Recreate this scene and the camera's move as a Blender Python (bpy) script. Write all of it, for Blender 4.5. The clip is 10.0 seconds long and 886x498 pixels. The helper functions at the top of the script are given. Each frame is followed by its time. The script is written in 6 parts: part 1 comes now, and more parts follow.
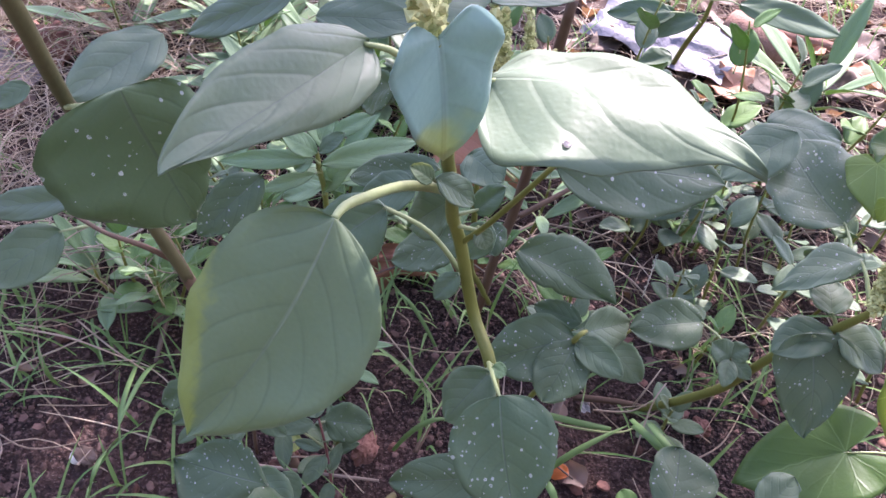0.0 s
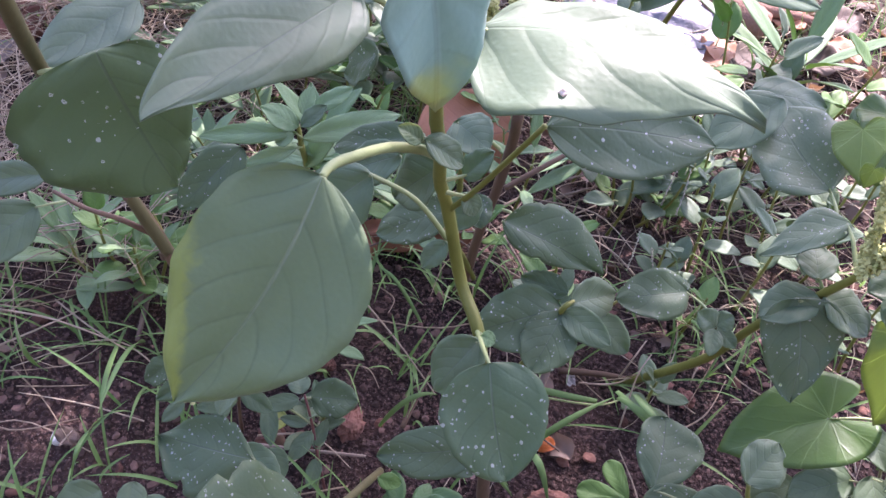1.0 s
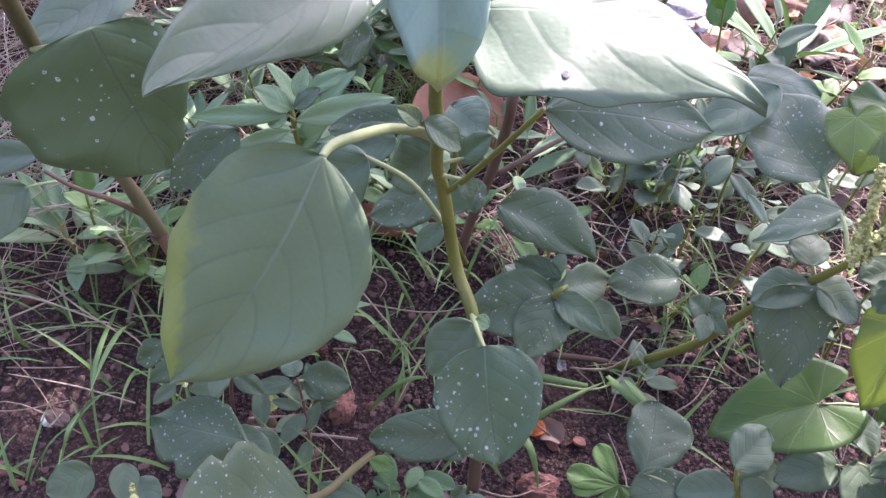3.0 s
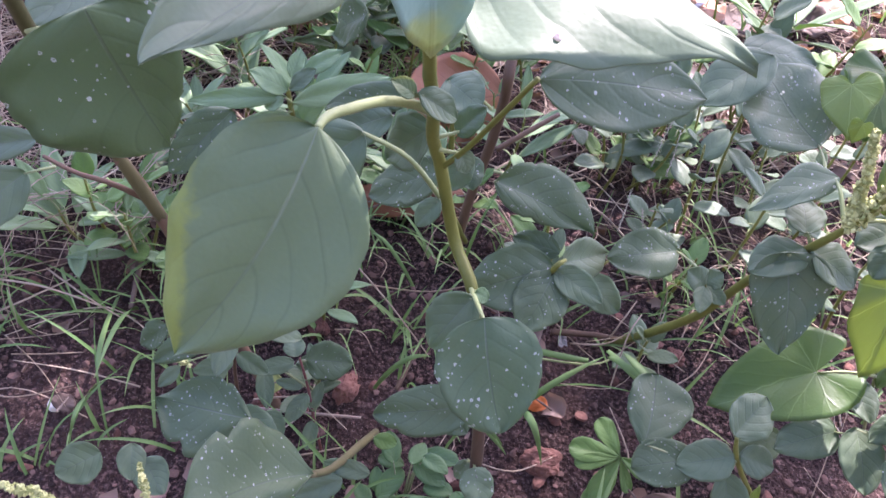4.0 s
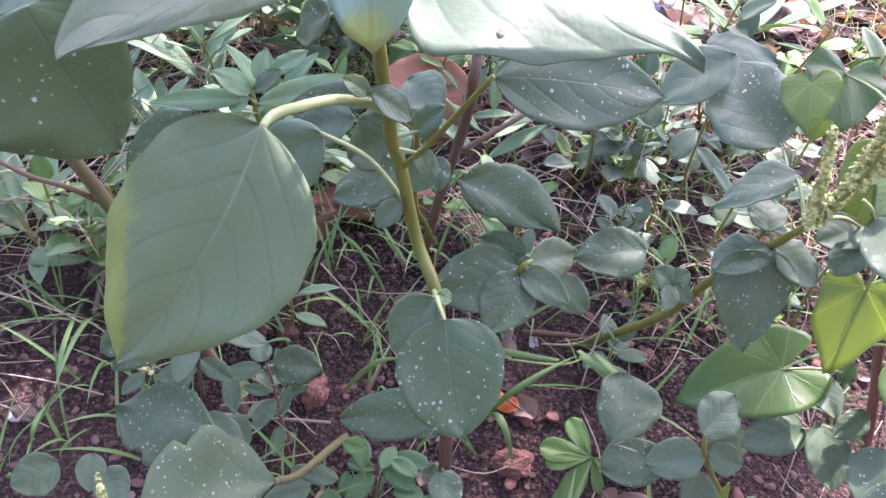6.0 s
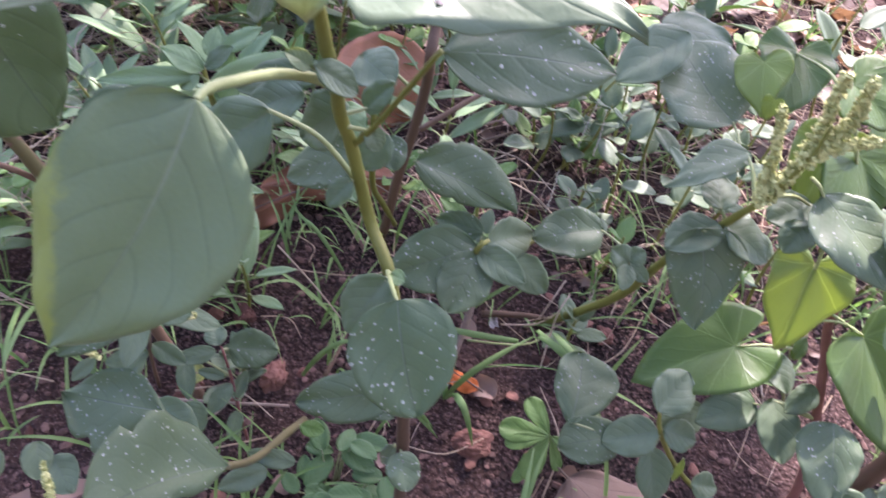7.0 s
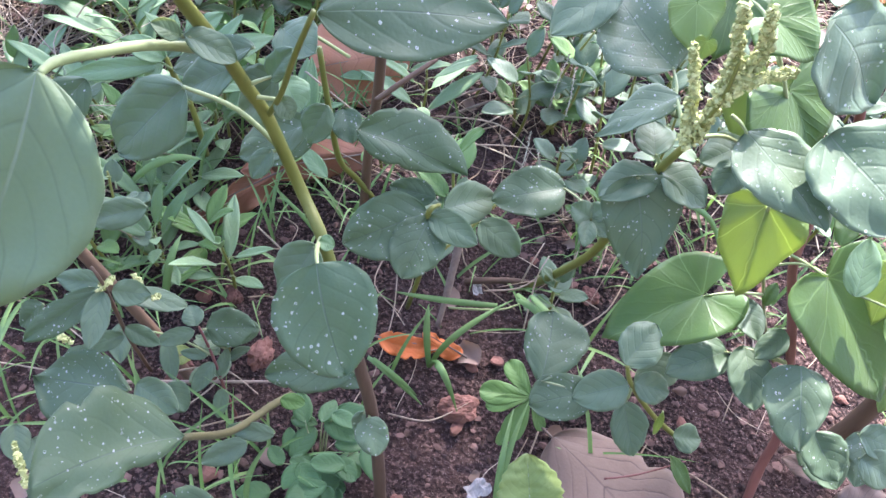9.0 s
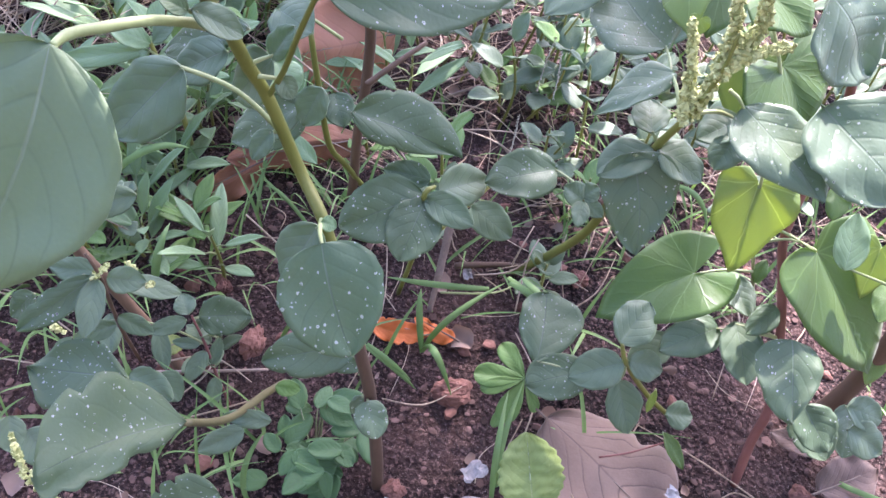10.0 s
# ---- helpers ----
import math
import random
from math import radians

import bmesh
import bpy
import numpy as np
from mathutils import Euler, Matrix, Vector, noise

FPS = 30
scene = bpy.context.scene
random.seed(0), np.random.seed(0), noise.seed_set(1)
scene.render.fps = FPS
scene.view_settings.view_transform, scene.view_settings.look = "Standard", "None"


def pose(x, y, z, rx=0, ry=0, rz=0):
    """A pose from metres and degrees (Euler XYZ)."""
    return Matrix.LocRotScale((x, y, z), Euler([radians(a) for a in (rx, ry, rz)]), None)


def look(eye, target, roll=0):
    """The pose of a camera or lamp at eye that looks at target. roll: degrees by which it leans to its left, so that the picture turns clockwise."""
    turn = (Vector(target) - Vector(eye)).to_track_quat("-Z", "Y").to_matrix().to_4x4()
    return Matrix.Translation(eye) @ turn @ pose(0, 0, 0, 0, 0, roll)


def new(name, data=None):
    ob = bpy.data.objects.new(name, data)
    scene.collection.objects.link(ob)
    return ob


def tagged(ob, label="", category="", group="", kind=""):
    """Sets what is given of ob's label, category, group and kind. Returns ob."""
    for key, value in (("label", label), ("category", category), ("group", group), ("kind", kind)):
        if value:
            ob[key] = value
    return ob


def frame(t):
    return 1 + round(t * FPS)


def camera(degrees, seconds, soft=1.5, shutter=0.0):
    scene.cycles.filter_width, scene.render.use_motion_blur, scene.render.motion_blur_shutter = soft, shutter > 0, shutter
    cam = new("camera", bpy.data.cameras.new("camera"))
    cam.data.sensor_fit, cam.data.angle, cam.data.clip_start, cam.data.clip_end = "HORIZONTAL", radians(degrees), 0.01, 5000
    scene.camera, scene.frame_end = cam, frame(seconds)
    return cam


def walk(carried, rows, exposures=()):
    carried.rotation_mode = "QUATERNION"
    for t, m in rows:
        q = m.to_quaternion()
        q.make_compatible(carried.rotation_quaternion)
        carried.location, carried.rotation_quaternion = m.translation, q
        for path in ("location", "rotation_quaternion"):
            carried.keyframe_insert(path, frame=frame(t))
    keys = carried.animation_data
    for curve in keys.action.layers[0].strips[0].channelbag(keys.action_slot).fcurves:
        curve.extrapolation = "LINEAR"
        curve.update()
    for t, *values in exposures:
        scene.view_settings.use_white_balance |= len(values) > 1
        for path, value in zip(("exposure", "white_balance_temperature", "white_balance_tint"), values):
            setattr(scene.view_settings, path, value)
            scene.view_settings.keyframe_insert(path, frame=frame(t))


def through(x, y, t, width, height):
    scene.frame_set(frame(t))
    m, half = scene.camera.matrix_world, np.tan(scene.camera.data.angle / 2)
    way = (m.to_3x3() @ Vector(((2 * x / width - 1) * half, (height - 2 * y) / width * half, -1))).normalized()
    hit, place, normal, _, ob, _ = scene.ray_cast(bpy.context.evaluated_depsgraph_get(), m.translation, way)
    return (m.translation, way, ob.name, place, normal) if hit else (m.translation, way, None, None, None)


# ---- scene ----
cam = camera(62.7, 10.0, soft=1.5, shutter=0.35)
PATH = [
    (0, (0.084, 0.116, 0.568), (0.033, 1.486, -0.888), 6.8),
    (0.5, (0.082, 0.116, 0.563), (0.081, 1.473, -0.907), 8.3),
    (1, (0.082, 0.114, 0.56), (0.089, 1.454, -0.924), 8.0),
    (1.5, (0.079, 0.114, 0.561), (0.097, 1.438, -0.938), 9.0),
    (2, (0.077, 0.111, 0.56), (0.097, 1.433, -0.941), 8.7),
    (2.5, (0.079, 0.113, 0.559), (0.119, 1.434, -0.942), 9.6),
    (3.8, (0.08, 0.111, 0.559), (0.123, 1.403, -0.967), 8.9),
    (4, (0.081, 0.108, 0.558), (0.126, 1.389, -0.977), 8.6),
    (4.5, (0.084, 0.111, 0.546), (0.183, 1.335, -1.032), 11.0),
    (5, (0.086, 0.111, 0.55), (0.202, 1.36, -1.008), 11.2),
    (6.3, (0.089, 0.111, 0.557), (0.191, 1.402, -0.967), 9.8),
    (6.5, (0.087, 0.115, 0.558), (0.208, 1.397, -0.972), 10.6),
    (7, (0.095, 0.113, 0.552), (0.297, 1.368, -0.992), 13.1),
    (7.3, (0.131, 0.126, 0.538), (0.412, 1.288, -1.066), 15.9),
    (7.5, (0.169, 0.125, 0.522), (0.437, 1.213, -1.134), 15.2),
    (7.7, (0.211, 0.125, 0.512), (0.441, 1.189, -1.166), 12.2),
    (8, (0.208, 0.125, 0.5), (0.39, 1.116, -1.228), 9.0),
    (8.2, (0.187, 0.11, 0.495), (0.365, 1.144, -1.208), 9.1),
    (8.5, (0.161, 0.11, 0.521), (0.31, 1.196, -1.152), 8.3),
    (9, (0.145, 0.104, 0.555), (0.255, 1.314, -1.033), 6.3),
    (9.5, (0.138, 0.101, 0.555), (0.288, 1.304, -1.036), 8.0),
    (10, (0.133, 0.099, 0.551), (0.308, 1.29, -1.046), 7.8),
]
walk(cam, [(t, look(eye, target, roll)) for t, eye, target, roll in PATH],
     [(0, 1.88, 6250, 36), (4, 2.08, 6200, 40), (5, 2.5, 6200, 40), (6.5, 2.13, 6220, 37), (7.5, 2.03, 6600, 35), (8.5, 2.37, 6130, 25), (9.2, 2.53, 6030, 23), (10, 2.44, 6130, 33)])


# ---- light ----
SUN_AZ, SUN_EL = radians(22), radians(46)      # to the right of straight ahead, and above the horizon
SUN_WAY = Vector((math.sin(SUN_AZ) * math.cos(SUN_EL), math.cos(SUN_AZ) * math.cos(SUN_EL), math.sin(SUN_EL)))
world = bpy.data.worlds.new("sky")
scene.world = world
world.use_nodes = True
wt = world.node_tree
wt.nodes.clear()
sky = wt.nodes.new("ShaderNodeTexSky")
sky.sky_type, sky.sun_disc = "NISHITA", False
sky.sun_elevation, sky.sun_rotation = SUN_EL, SUN_AZ
sky.dust_density = 2.0
wbg, wout = wt.nodes.new("ShaderNodeBackground"), wt.nodes.new("ShaderNodeOutputWorld")
wbg.inputs["Strength"].default_value = 0.18
wt.links.new(sky.outputs[0], wbg.inputs["Color"])
wt.links.new(wbg.outputs[0], wout.inputs["Surface"])
sun = new("sun", bpy.data.lights.new("sun", "SUN"))
sun.data.energy, sun.data.angle, sun.data.color = 4.3, radians(0.6), (1.0, 0.96, 0.91)
sun.matrix_world = look(SUN_WAY * 20, (0, 0, 0))


# ---- materials ----
def nodes_of(name, rough=0.6, spec=0.5):
    m = bpy.data.materials.new(name)
    m.use_nodes = True
    nt = m.node_tree
    b = nt.nodes["Principled BSDF"]
    b.inputs["Roughness"].default_value = rough
    b.inputs["Specular IOR Level"].default_value = spec
    return m, nt, b


class Net:
    """Short hand for shader sums."""
    def __init__(self, nt):
        self.nt = nt

    def put(self, socket, value):
        if isinstance(value, bpy.types.NodeSocket):
            self.nt.links.new(value, socket)
        else:
            socket.default_value = value

    def math(self, op, a, b=0.0, c=None, clamp=False):
        n = self.nt.nodes.new("ShaderNodeMath")
        n.operation, n.use_clamp = op, clamp
        self.put(n.inputs[0], a)
        self.put(n.inputs[1], b)
        if c is not None:
            self.put(n.inputs[2], c)
        return n.outputs[0]

    def step(self, x, lo, hi, a=0.0, b=1.0):
        n = self.nt.nodes.new("ShaderNodeMapRange")
        n.interpolation_type = "SMOOTHSTEP"
        self.put(n.inputs[0], x)
        for i, v in enumerate((lo, hi, a, b)):
            n.inputs[i + 1].default_value = v
        return n.outputs[0]

    def mix(self, f, a, b):
        n = self.nt.nodes.new("ShaderNodeMix")
        n.data_type = "RGBA"
        self.put(n.inputs[0], f)
        self.put(n.inputs[6], (*a, 1) if isinstance(a, tuple) else a)
        self.put(n.inputs[7], (*b, 1) if isinstance(b, tuple) else b)
        return n.outputs[2]

    def noise(self, vec, scale, detail=3.0, rough=0.55, dims="3D"):
        n = self.nt.nodes.new("ShaderNodeTexNoise")
        n.inputs["Scale"].default_value, n.inputs["Detail"].default_value, n.inputs["Roughness"].default_value = scale, detail, rough
        if vec is not None:
            self.nt.links.new(vec, n.inputs["Vector"])
        return n.outputs[0]

    def voronoi(self, vec, scale, out="Distance", rnd=1.0):
        n = self.nt.nodes.new("ShaderNodeTexVoronoi")
        n.inputs["Scale"].default_value, n.inputs["Randomness"].default_value = scale, rnd
        if vec is not None:
            self.nt.links.new(vec, n.inputs["Vector"])
        return n.outputs[out]

    def coords(self, kind="Object"):
        return self.nt.nodes.new("ShaderNodeTexCoord").outputs[kind]

    def random(self):
        return self.nt.nodes.new("ShaderNodeObjectInfo").outputs["Random"]

    def island(self):
        return self.nt.nodes.new("ShaderNodeNewGeometry").outputs["Random Per Island"]

    def offset(self, vec, value, k=17.0):
        n = self.nt.nodes.new("ShaderNodeVectorMath")
        n.operation = "ADD"
        c = self.nt.nodes.new("ShaderNodeCombineXYZ")
        v = self.math("MULTIPLY", value, k)
        for i in range(3):
            self.nt.links.new(v, c.inputs[i])
        self.nt.links.new(vec, n.inputs[0])
        self.nt.links.new(c.outputs[0], n.inputs[1])
        return n.outputs[0]

    def bump(self, height, strength, dist, into):
        n = self.nt.nodes.new("ShaderNodeBump")
        n.inputs["Strength"].default_value, n.inputs["Distance"].default_value = strength, dist
        self.nt.links.new(height, n.inputs["Height"])
        self.nt.links.new(n.outputs[0], into.inputs["Normal"])


def leaf_material(name, dark, light, vein, through, spots=0.0, holes=0.0, gloss=0.42, veins=5.2, lit=0.3, yellow_edge=0.0, palmate=False, sheen=0.10, mark=330.0, tip=0.0, show=0.35):
    """A leaf: veins along its own length and width (UV: across 0 to 1, along 0 to 1), blotches, feeding marks and small holes; light comes through."""
    m, nt, b = nodes_of(name, gloss, 0.5)
    b.inputs["Sheen Weight"].default_value, b.inputs["Sheen Roughness"].default_value = sheen, 0.45
    k = Net(nt)
    uv = k.coords("UV")
    sep = nt.nodes.new("ShaderNodeSeparateXYZ")
    nt.links.new(uv, sep.inputs[0])
    across = k.math("ABSOLUTE", k.math("SUBTRACT", sep.outputs[0], 0.5))          # 0 on the midrib, 0.5 on the margin
    along = sep.outputs[1]
    obj, rnd = k.coords("Object"), k.random()
    wob = k.noise(k.offset(obj, rnd), 45.0, 2.0)
    blotch = k.noise(k.offset(obj, rnd, 9.0), 22.0, 4.0)
    bow = k.math("MULTIPLY", k.math("POWER", across, 1.25), 0.95)
    phase = k.math("ADD", k.math("SUBTRACT", along, bow), k.math("MULTIPLY", wob, 0.07))
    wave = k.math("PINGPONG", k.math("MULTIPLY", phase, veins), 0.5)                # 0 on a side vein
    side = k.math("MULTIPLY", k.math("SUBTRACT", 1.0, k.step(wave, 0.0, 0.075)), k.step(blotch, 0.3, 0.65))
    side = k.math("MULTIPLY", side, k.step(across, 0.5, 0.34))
    rib = k.math("SUBTRACT", 1.0, k.step(across, 0.004, 0.015))
    if palmate:                                                                     # veins fan out from the joint, which lies at (0.5, 0.5)
        dx, dy = k.math("SUBTRACT", sep.outputs[0], 0.5), k.math("SUBTRACT", sep.outputs[1], 0.5)
        reach = k.math("SQRT", k.math("ADD", k.math("MULTIPLY", dx, dx), k.math("MULTIPLY", dy, dy)))
        angle = k.math("ADD", k.math("ARCTAN2", dx, dy), k.math("MULTIPLY", k.math("SUBTRACT", wob, 0.5), 0.25))
        fan = k.math("MULTIPLY", k.math("PINGPONG", k.math("DIVIDE", angle, 0.72), 0.5), reach)
        rib = k.math("SUBTRACT", 1.0, k.step(fan, 0.0012, 0.006))
        wave = k.math("PINGPONG", k.math("MULTIPLY", k.math("SUBTRACT", reach, k.math("MULTIPLY", fan, 1.6)), 9.0), 0.5)
        side = k.math("MULTIPLY", k.math("SUBTRACT", 1.0, k.step(wave, 0.01, 0.06)), 0.3)
    web = k.math("SUBTRACT", 1.0, k.step(k.voronoi(k.offset(obj, rnd), 420.0, "Distance"), 0.0, 0.5))
    mesh = k.math("MULTIPLY", k.math("MAXIMUM", k.math("MULTIPLY", side, show), k.math("MULTIPLY", rib, 0.8)), 1.0, clamp=True)
    fine = k.noise(obj, 600.0, 3.0)
    tone = k.math("ADD", k.math("MULTIPLY", blotch, 0.9), k.math("MULTIPLY", k.math("SUBTRACT", rnd, 0.5), 0.5))
    col = k.mix(k.math("ADD", tone, k.math("MULTIPLY", k.math("SUBTRACT", fine, 0.5), 0.25), clamp=True), dark, light)
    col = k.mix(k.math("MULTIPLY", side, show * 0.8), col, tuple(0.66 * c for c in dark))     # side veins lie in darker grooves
    col = k.mix(k.math("MULTIPLY", rib, k.step(along, 0.75, 0.0, 0.04, 0.65) if not palmate else 0.4), col, vein)
    # yellow along one margin: painted sun glow on amaranth, own colour on LIME
    if yellow_edge:
        edge = k.math("ADD", k.math("SUBTRACT", sep.outputs[0], 0.5), k.math("MULTIPLY", k.math("SUBTRACT", k.noise(k.offset(obj, rnd), 110.0, 4.0), 0.5), 0.42))
        edge = k.math("ADD", edge, k.math("MULTIPLY", k.math("SUBTRACT", along, 0.80), 0.50))
        col = k.mix(k.math("MULTIPLY", k.step(edge, 0.22, 0.34), yellow_edge), col, (0.30, 0.36, 0.08))
    if tip:
        end = k.math("ADD", along, k.math("MULTIPLY", k.math("SUBTRACT", k.noise(k.offset(obj, rnd), 55.0), 0.5), 0.9))
        col = k.mix(k.math("MULTIPLY", k.step(end, 0.76, 1.02), tip), col, (0.42, 0.46, 0.08))
    marks = None
    if spots:
        cell = nt.nodes.new("ShaderNodeTexVoronoi")
        cell.inputs["Scale"].default_value = mark
        shift = nt.nodes.new("ShaderNodeVectorMath")                             # makes the marks uneven
        shift.operation = "MULTIPLY_ADD"
        jig = nt.nodes.new("ShaderNodeTexNoise")
        jig.inputs["Scale"].default_value = 900.0
        nt.links.new(obj, jig.inputs["Vector"])
        nt.links.new(jig.outputs["Color"], shift.inputs[0])
        shift.inputs[1].default_value = (0.0011, 0.0011, 0.0011)
        nt.links.new(k.offset(obj, rnd), shift.inputs[2])
        nt.links.new(shift.outputs[0], cell.inputs["Vector"])
        sc = nt.nodes.new("ShaderNodeSeparateColor")
        nt.links.new(cell.outputs["Color"], sc.inputs[0])
        patch = k.noise(k.offset(obj, rnd, 5.0), 38.0, 1.0)
        chosen = k.math("LESS_THAN", sc.outputs[0], k.math("MULTIPLY", k.step(patch, 0.24, 0.50), spots))
        radius = k.math("ADD", 0.13, k.math("MULTIPLY", k.math("POWER", sc.outputs[1], 2.0), 0.22))
        ring = k.math("MULTIPLY", k.math("LESS_THAN", cell.outputs["Distance"], radius), chosen)
        col = k.mix(k.math("MULTIPLY", ring, 0.9), col, (0.60, 0.64, 0.53))
        core = k.math("MULTIPLY", k.math("LESS_THAN", cell.outputs["Distance"], k.math("MULTIPLY", radius, 0.5)), k.math("MULTIPLY", chosen, k.math("GREATER_THAN", sc.outputs[2], 0.55)))
        col = k.mix(k.math("MULTIPLY", core, 0.75), col, dark)
        if holes:
            bored = k.math("MULTIPLY", k.math("LESS_THAN", cell.outputs["Distance"], k.math("MULTIPLY", radius, 0.78)),
                           k.math("MULTIPLY", chosen, k.math("LESS_THAN", sc.outputs[2], holes)))
            marks = bored
    nt.links.new(col, b.inputs["Base Color"])
    relief = k.math("ADD", k.math("MULTIPLY", k.math("SQRT", wave), 0.28), k.math("ADD", k.math("MULTIPLY", fine, 0.10), k.math("MULTIPLY", web, -0.10)))
    groove = k.math("MULTIPLY", k.math("SUBTRACT", 1.0, k.step(wave, 0.0, 0.16)), k.step(across, 0.5, 0.30))
    relief = k.math("SUBTRACT", relief, k.math("ADD", k.math("MULTIPLY", rib, 0.35), k.math("MULTIPLY", groove, k.math("MULTIPLY", blotch, 0.45))))
    nt.links.new(k.math("ADD", gloss - 0.10, k.math("MULTIPLY", k.noise(k.offset(obj, rnd, 3.0), 130.0, 5.0, 0.7), 0.22)), b.inputs["Roughness"])
    relief = k.math("ADD", relief, k.math("MULTIPLY", k.noise(k.offset(obj, rnd, 7.0), 190.0, 2.0), 0.55))
    k.bump(relief, 0.34, 0.0013, b)
    tr = nt.nodes.new("ShaderNodeBsdfTranslucent")
    nt.links.new(k.mix(mesh, k.mix(tone, through, tuple(0.75 * c for c in through)), tuple((1.25 if palmate else 0.45) * c for c in through)), tr.inputs["Color"])
    mixed = nt.nodes.new("ShaderNodeMixShader")
    mixed.inputs[0].default_value = lit
    nt.links.new(b.outputs[0], mixed.inputs[1])
    nt.links.new(tr.outputs[0], mixed.inputs[2])
    last = mixed.outputs[0]
    if marks is not None:
        clear, hole = nt.nodes.new("ShaderNodeBsdfTransparent"), nt.nodes.new("ShaderNodeMixShader")
        nt.links.new(marks, hole.inputs[0])
        nt.links.new(last, hole.inputs[1])
        nt.links.new(clear.outputs[0], hole.inputs[2])
        last = hole.outputs[0]
    nt.links.new(last, nt.nodes["Material Output"].inputs["Surface"])
    return m


def plain_material(name, a, b_, scale=60.0, rough=0.8, relief=0.3, dist=0.001, per="object", spec=0.35, streak=1.0):
    """Two tones in blotches and grain, with fine relief."""
    m, nt, b = nodes_of(name, rough, spec)
    k = Net(nt)
    obj = k.coords("Object")
    if streak != 1.0:
        mp = nt.nodes.new("ShaderNodeMapping")
        mp.inputs["Scale"].default_value = (1, 1, streak)
        nt.links.new(obj, mp.inputs[0])
        obj = mp.outputs[0]
    rnd = k.island() if per == "island" else k.random()
    vec = k.offset(obj, rnd)
    big, small = k.noise(vec, scale, 4.0), k.noise(vec, scale * 9, 3.0)
    tone = k.math("ADD", k.math("MULTIPLY", big, 0.8), k.math("ADD", k.math("MULTIPLY", small, 0.4), k.math("MULTIPLY", k.math("SUBTRACT", rnd, 0.6), 0.9)), clamp=True)
    nt.links.new(k.mix(tone, a, b_), b.inputs["Base Color"])
    k.bump(k.math("ADD", big, k.math("MULTIPLY", small, 0.6)), relief, dist, b)
    return m


def blade_material(name, a, b_, through):
    m, nt, b = nodes_of(name, 0.5, 0.4)
    k = Net(nt)
    rnd = k.island()
    col = k.mix(k.math("ADD", rnd, k.math("MULTIPLY", k.math("SUBTRACT", k.noise(k.coords("Object"), 90.0), 0.5), 0.6), clamp=True), a, b_)
    nt.links.new(col, b.inputs["Base Color"])
    tr, mixed = nt.nodes.new("ShaderNodeBsdfTranslucent"), nt.nodes.new("ShaderNodeMixShader")
    tr.inputs["Color"].default_value = (*through, 1)
    mixed.inputs[0].default_value = 0.3
    nt.links.new(b.outputs[0], mixed.inputs[1])
    nt.links.new(tr.outputs[0], mixed.inputs[2])
    nt.links.new(mixed.outputs[0], nt.nodes["Material Output"].inputs["Surface"])
    return m


GREY_GREEN, LIGHT_GREEN = (0.098, 0.155, 0.083), (0.176, 0.240, 0.142)
VEIN_PALE = (0.220, 0.288, 0.175)
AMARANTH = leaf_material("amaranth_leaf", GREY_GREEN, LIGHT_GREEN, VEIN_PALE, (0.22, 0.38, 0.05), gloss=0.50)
# lighter copy of AMARANTH; its colour stands in for skylight on upper leaves
AMARANTH_LIT = leaf_material("amaranth_leaf_lit", (0.125, 0.182, 0.112), (0.205, 0.268, 0.178), VEIN_PALE, (0.24, 0.40, 0.08), gloss=0.47)
# the yellow edge paints in light coming through the big leaf's margin
AMARANTH_YELLOW_EDGE = leaf_material("amaranth_leaf_yellow_edge", (0.088, 0.148, 0.068), (0.200, 0.275, 0.142), (0.33, 0.40, 0.25), (0.30, 0.42, 0.05), gloss=0.50, yellow_edge=0.85, show=0.36)
# real spots; blade darker than AMARANTH, with low-leaf shade put into the colour
SPOTTED_SHADED = leaf_material("spotted_shaded_leaf", (0.066, 0.110, 0.052), (0.120, 0.172, 0.090), VEIN_PALE, (0.2, 0.36, 0.05), spots=0.37, holes=0.34, gloss=0.50, mark=470.0)
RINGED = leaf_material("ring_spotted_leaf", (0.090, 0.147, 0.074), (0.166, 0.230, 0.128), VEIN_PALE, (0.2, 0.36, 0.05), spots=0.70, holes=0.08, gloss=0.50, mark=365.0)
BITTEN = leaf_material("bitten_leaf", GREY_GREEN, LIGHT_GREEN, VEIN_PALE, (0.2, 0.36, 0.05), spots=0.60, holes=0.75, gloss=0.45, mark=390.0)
# young leaf; its colour is raised to include the sun glow on it
YOUNG_LIT = leaf_material("young_leaf_lit", (0.20, 0.34, 0.27), (0.36, 0.53, 0.45), (0.40, 0.52, 0.40), (0.36, 0.60, 0.40), gloss=0.42, lit=0.18, tip=0.8)
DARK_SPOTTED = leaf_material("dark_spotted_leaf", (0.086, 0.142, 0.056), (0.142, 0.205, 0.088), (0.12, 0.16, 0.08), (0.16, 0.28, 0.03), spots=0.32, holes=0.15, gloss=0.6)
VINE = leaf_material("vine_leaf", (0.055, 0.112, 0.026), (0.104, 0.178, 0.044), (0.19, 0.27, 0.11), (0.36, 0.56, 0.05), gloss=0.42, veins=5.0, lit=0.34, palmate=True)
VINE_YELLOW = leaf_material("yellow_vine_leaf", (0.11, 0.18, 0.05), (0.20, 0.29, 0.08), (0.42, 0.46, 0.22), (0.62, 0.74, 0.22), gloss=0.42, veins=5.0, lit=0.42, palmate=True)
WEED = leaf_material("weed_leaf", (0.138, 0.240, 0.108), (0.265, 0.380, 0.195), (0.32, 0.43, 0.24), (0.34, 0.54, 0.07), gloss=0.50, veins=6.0)
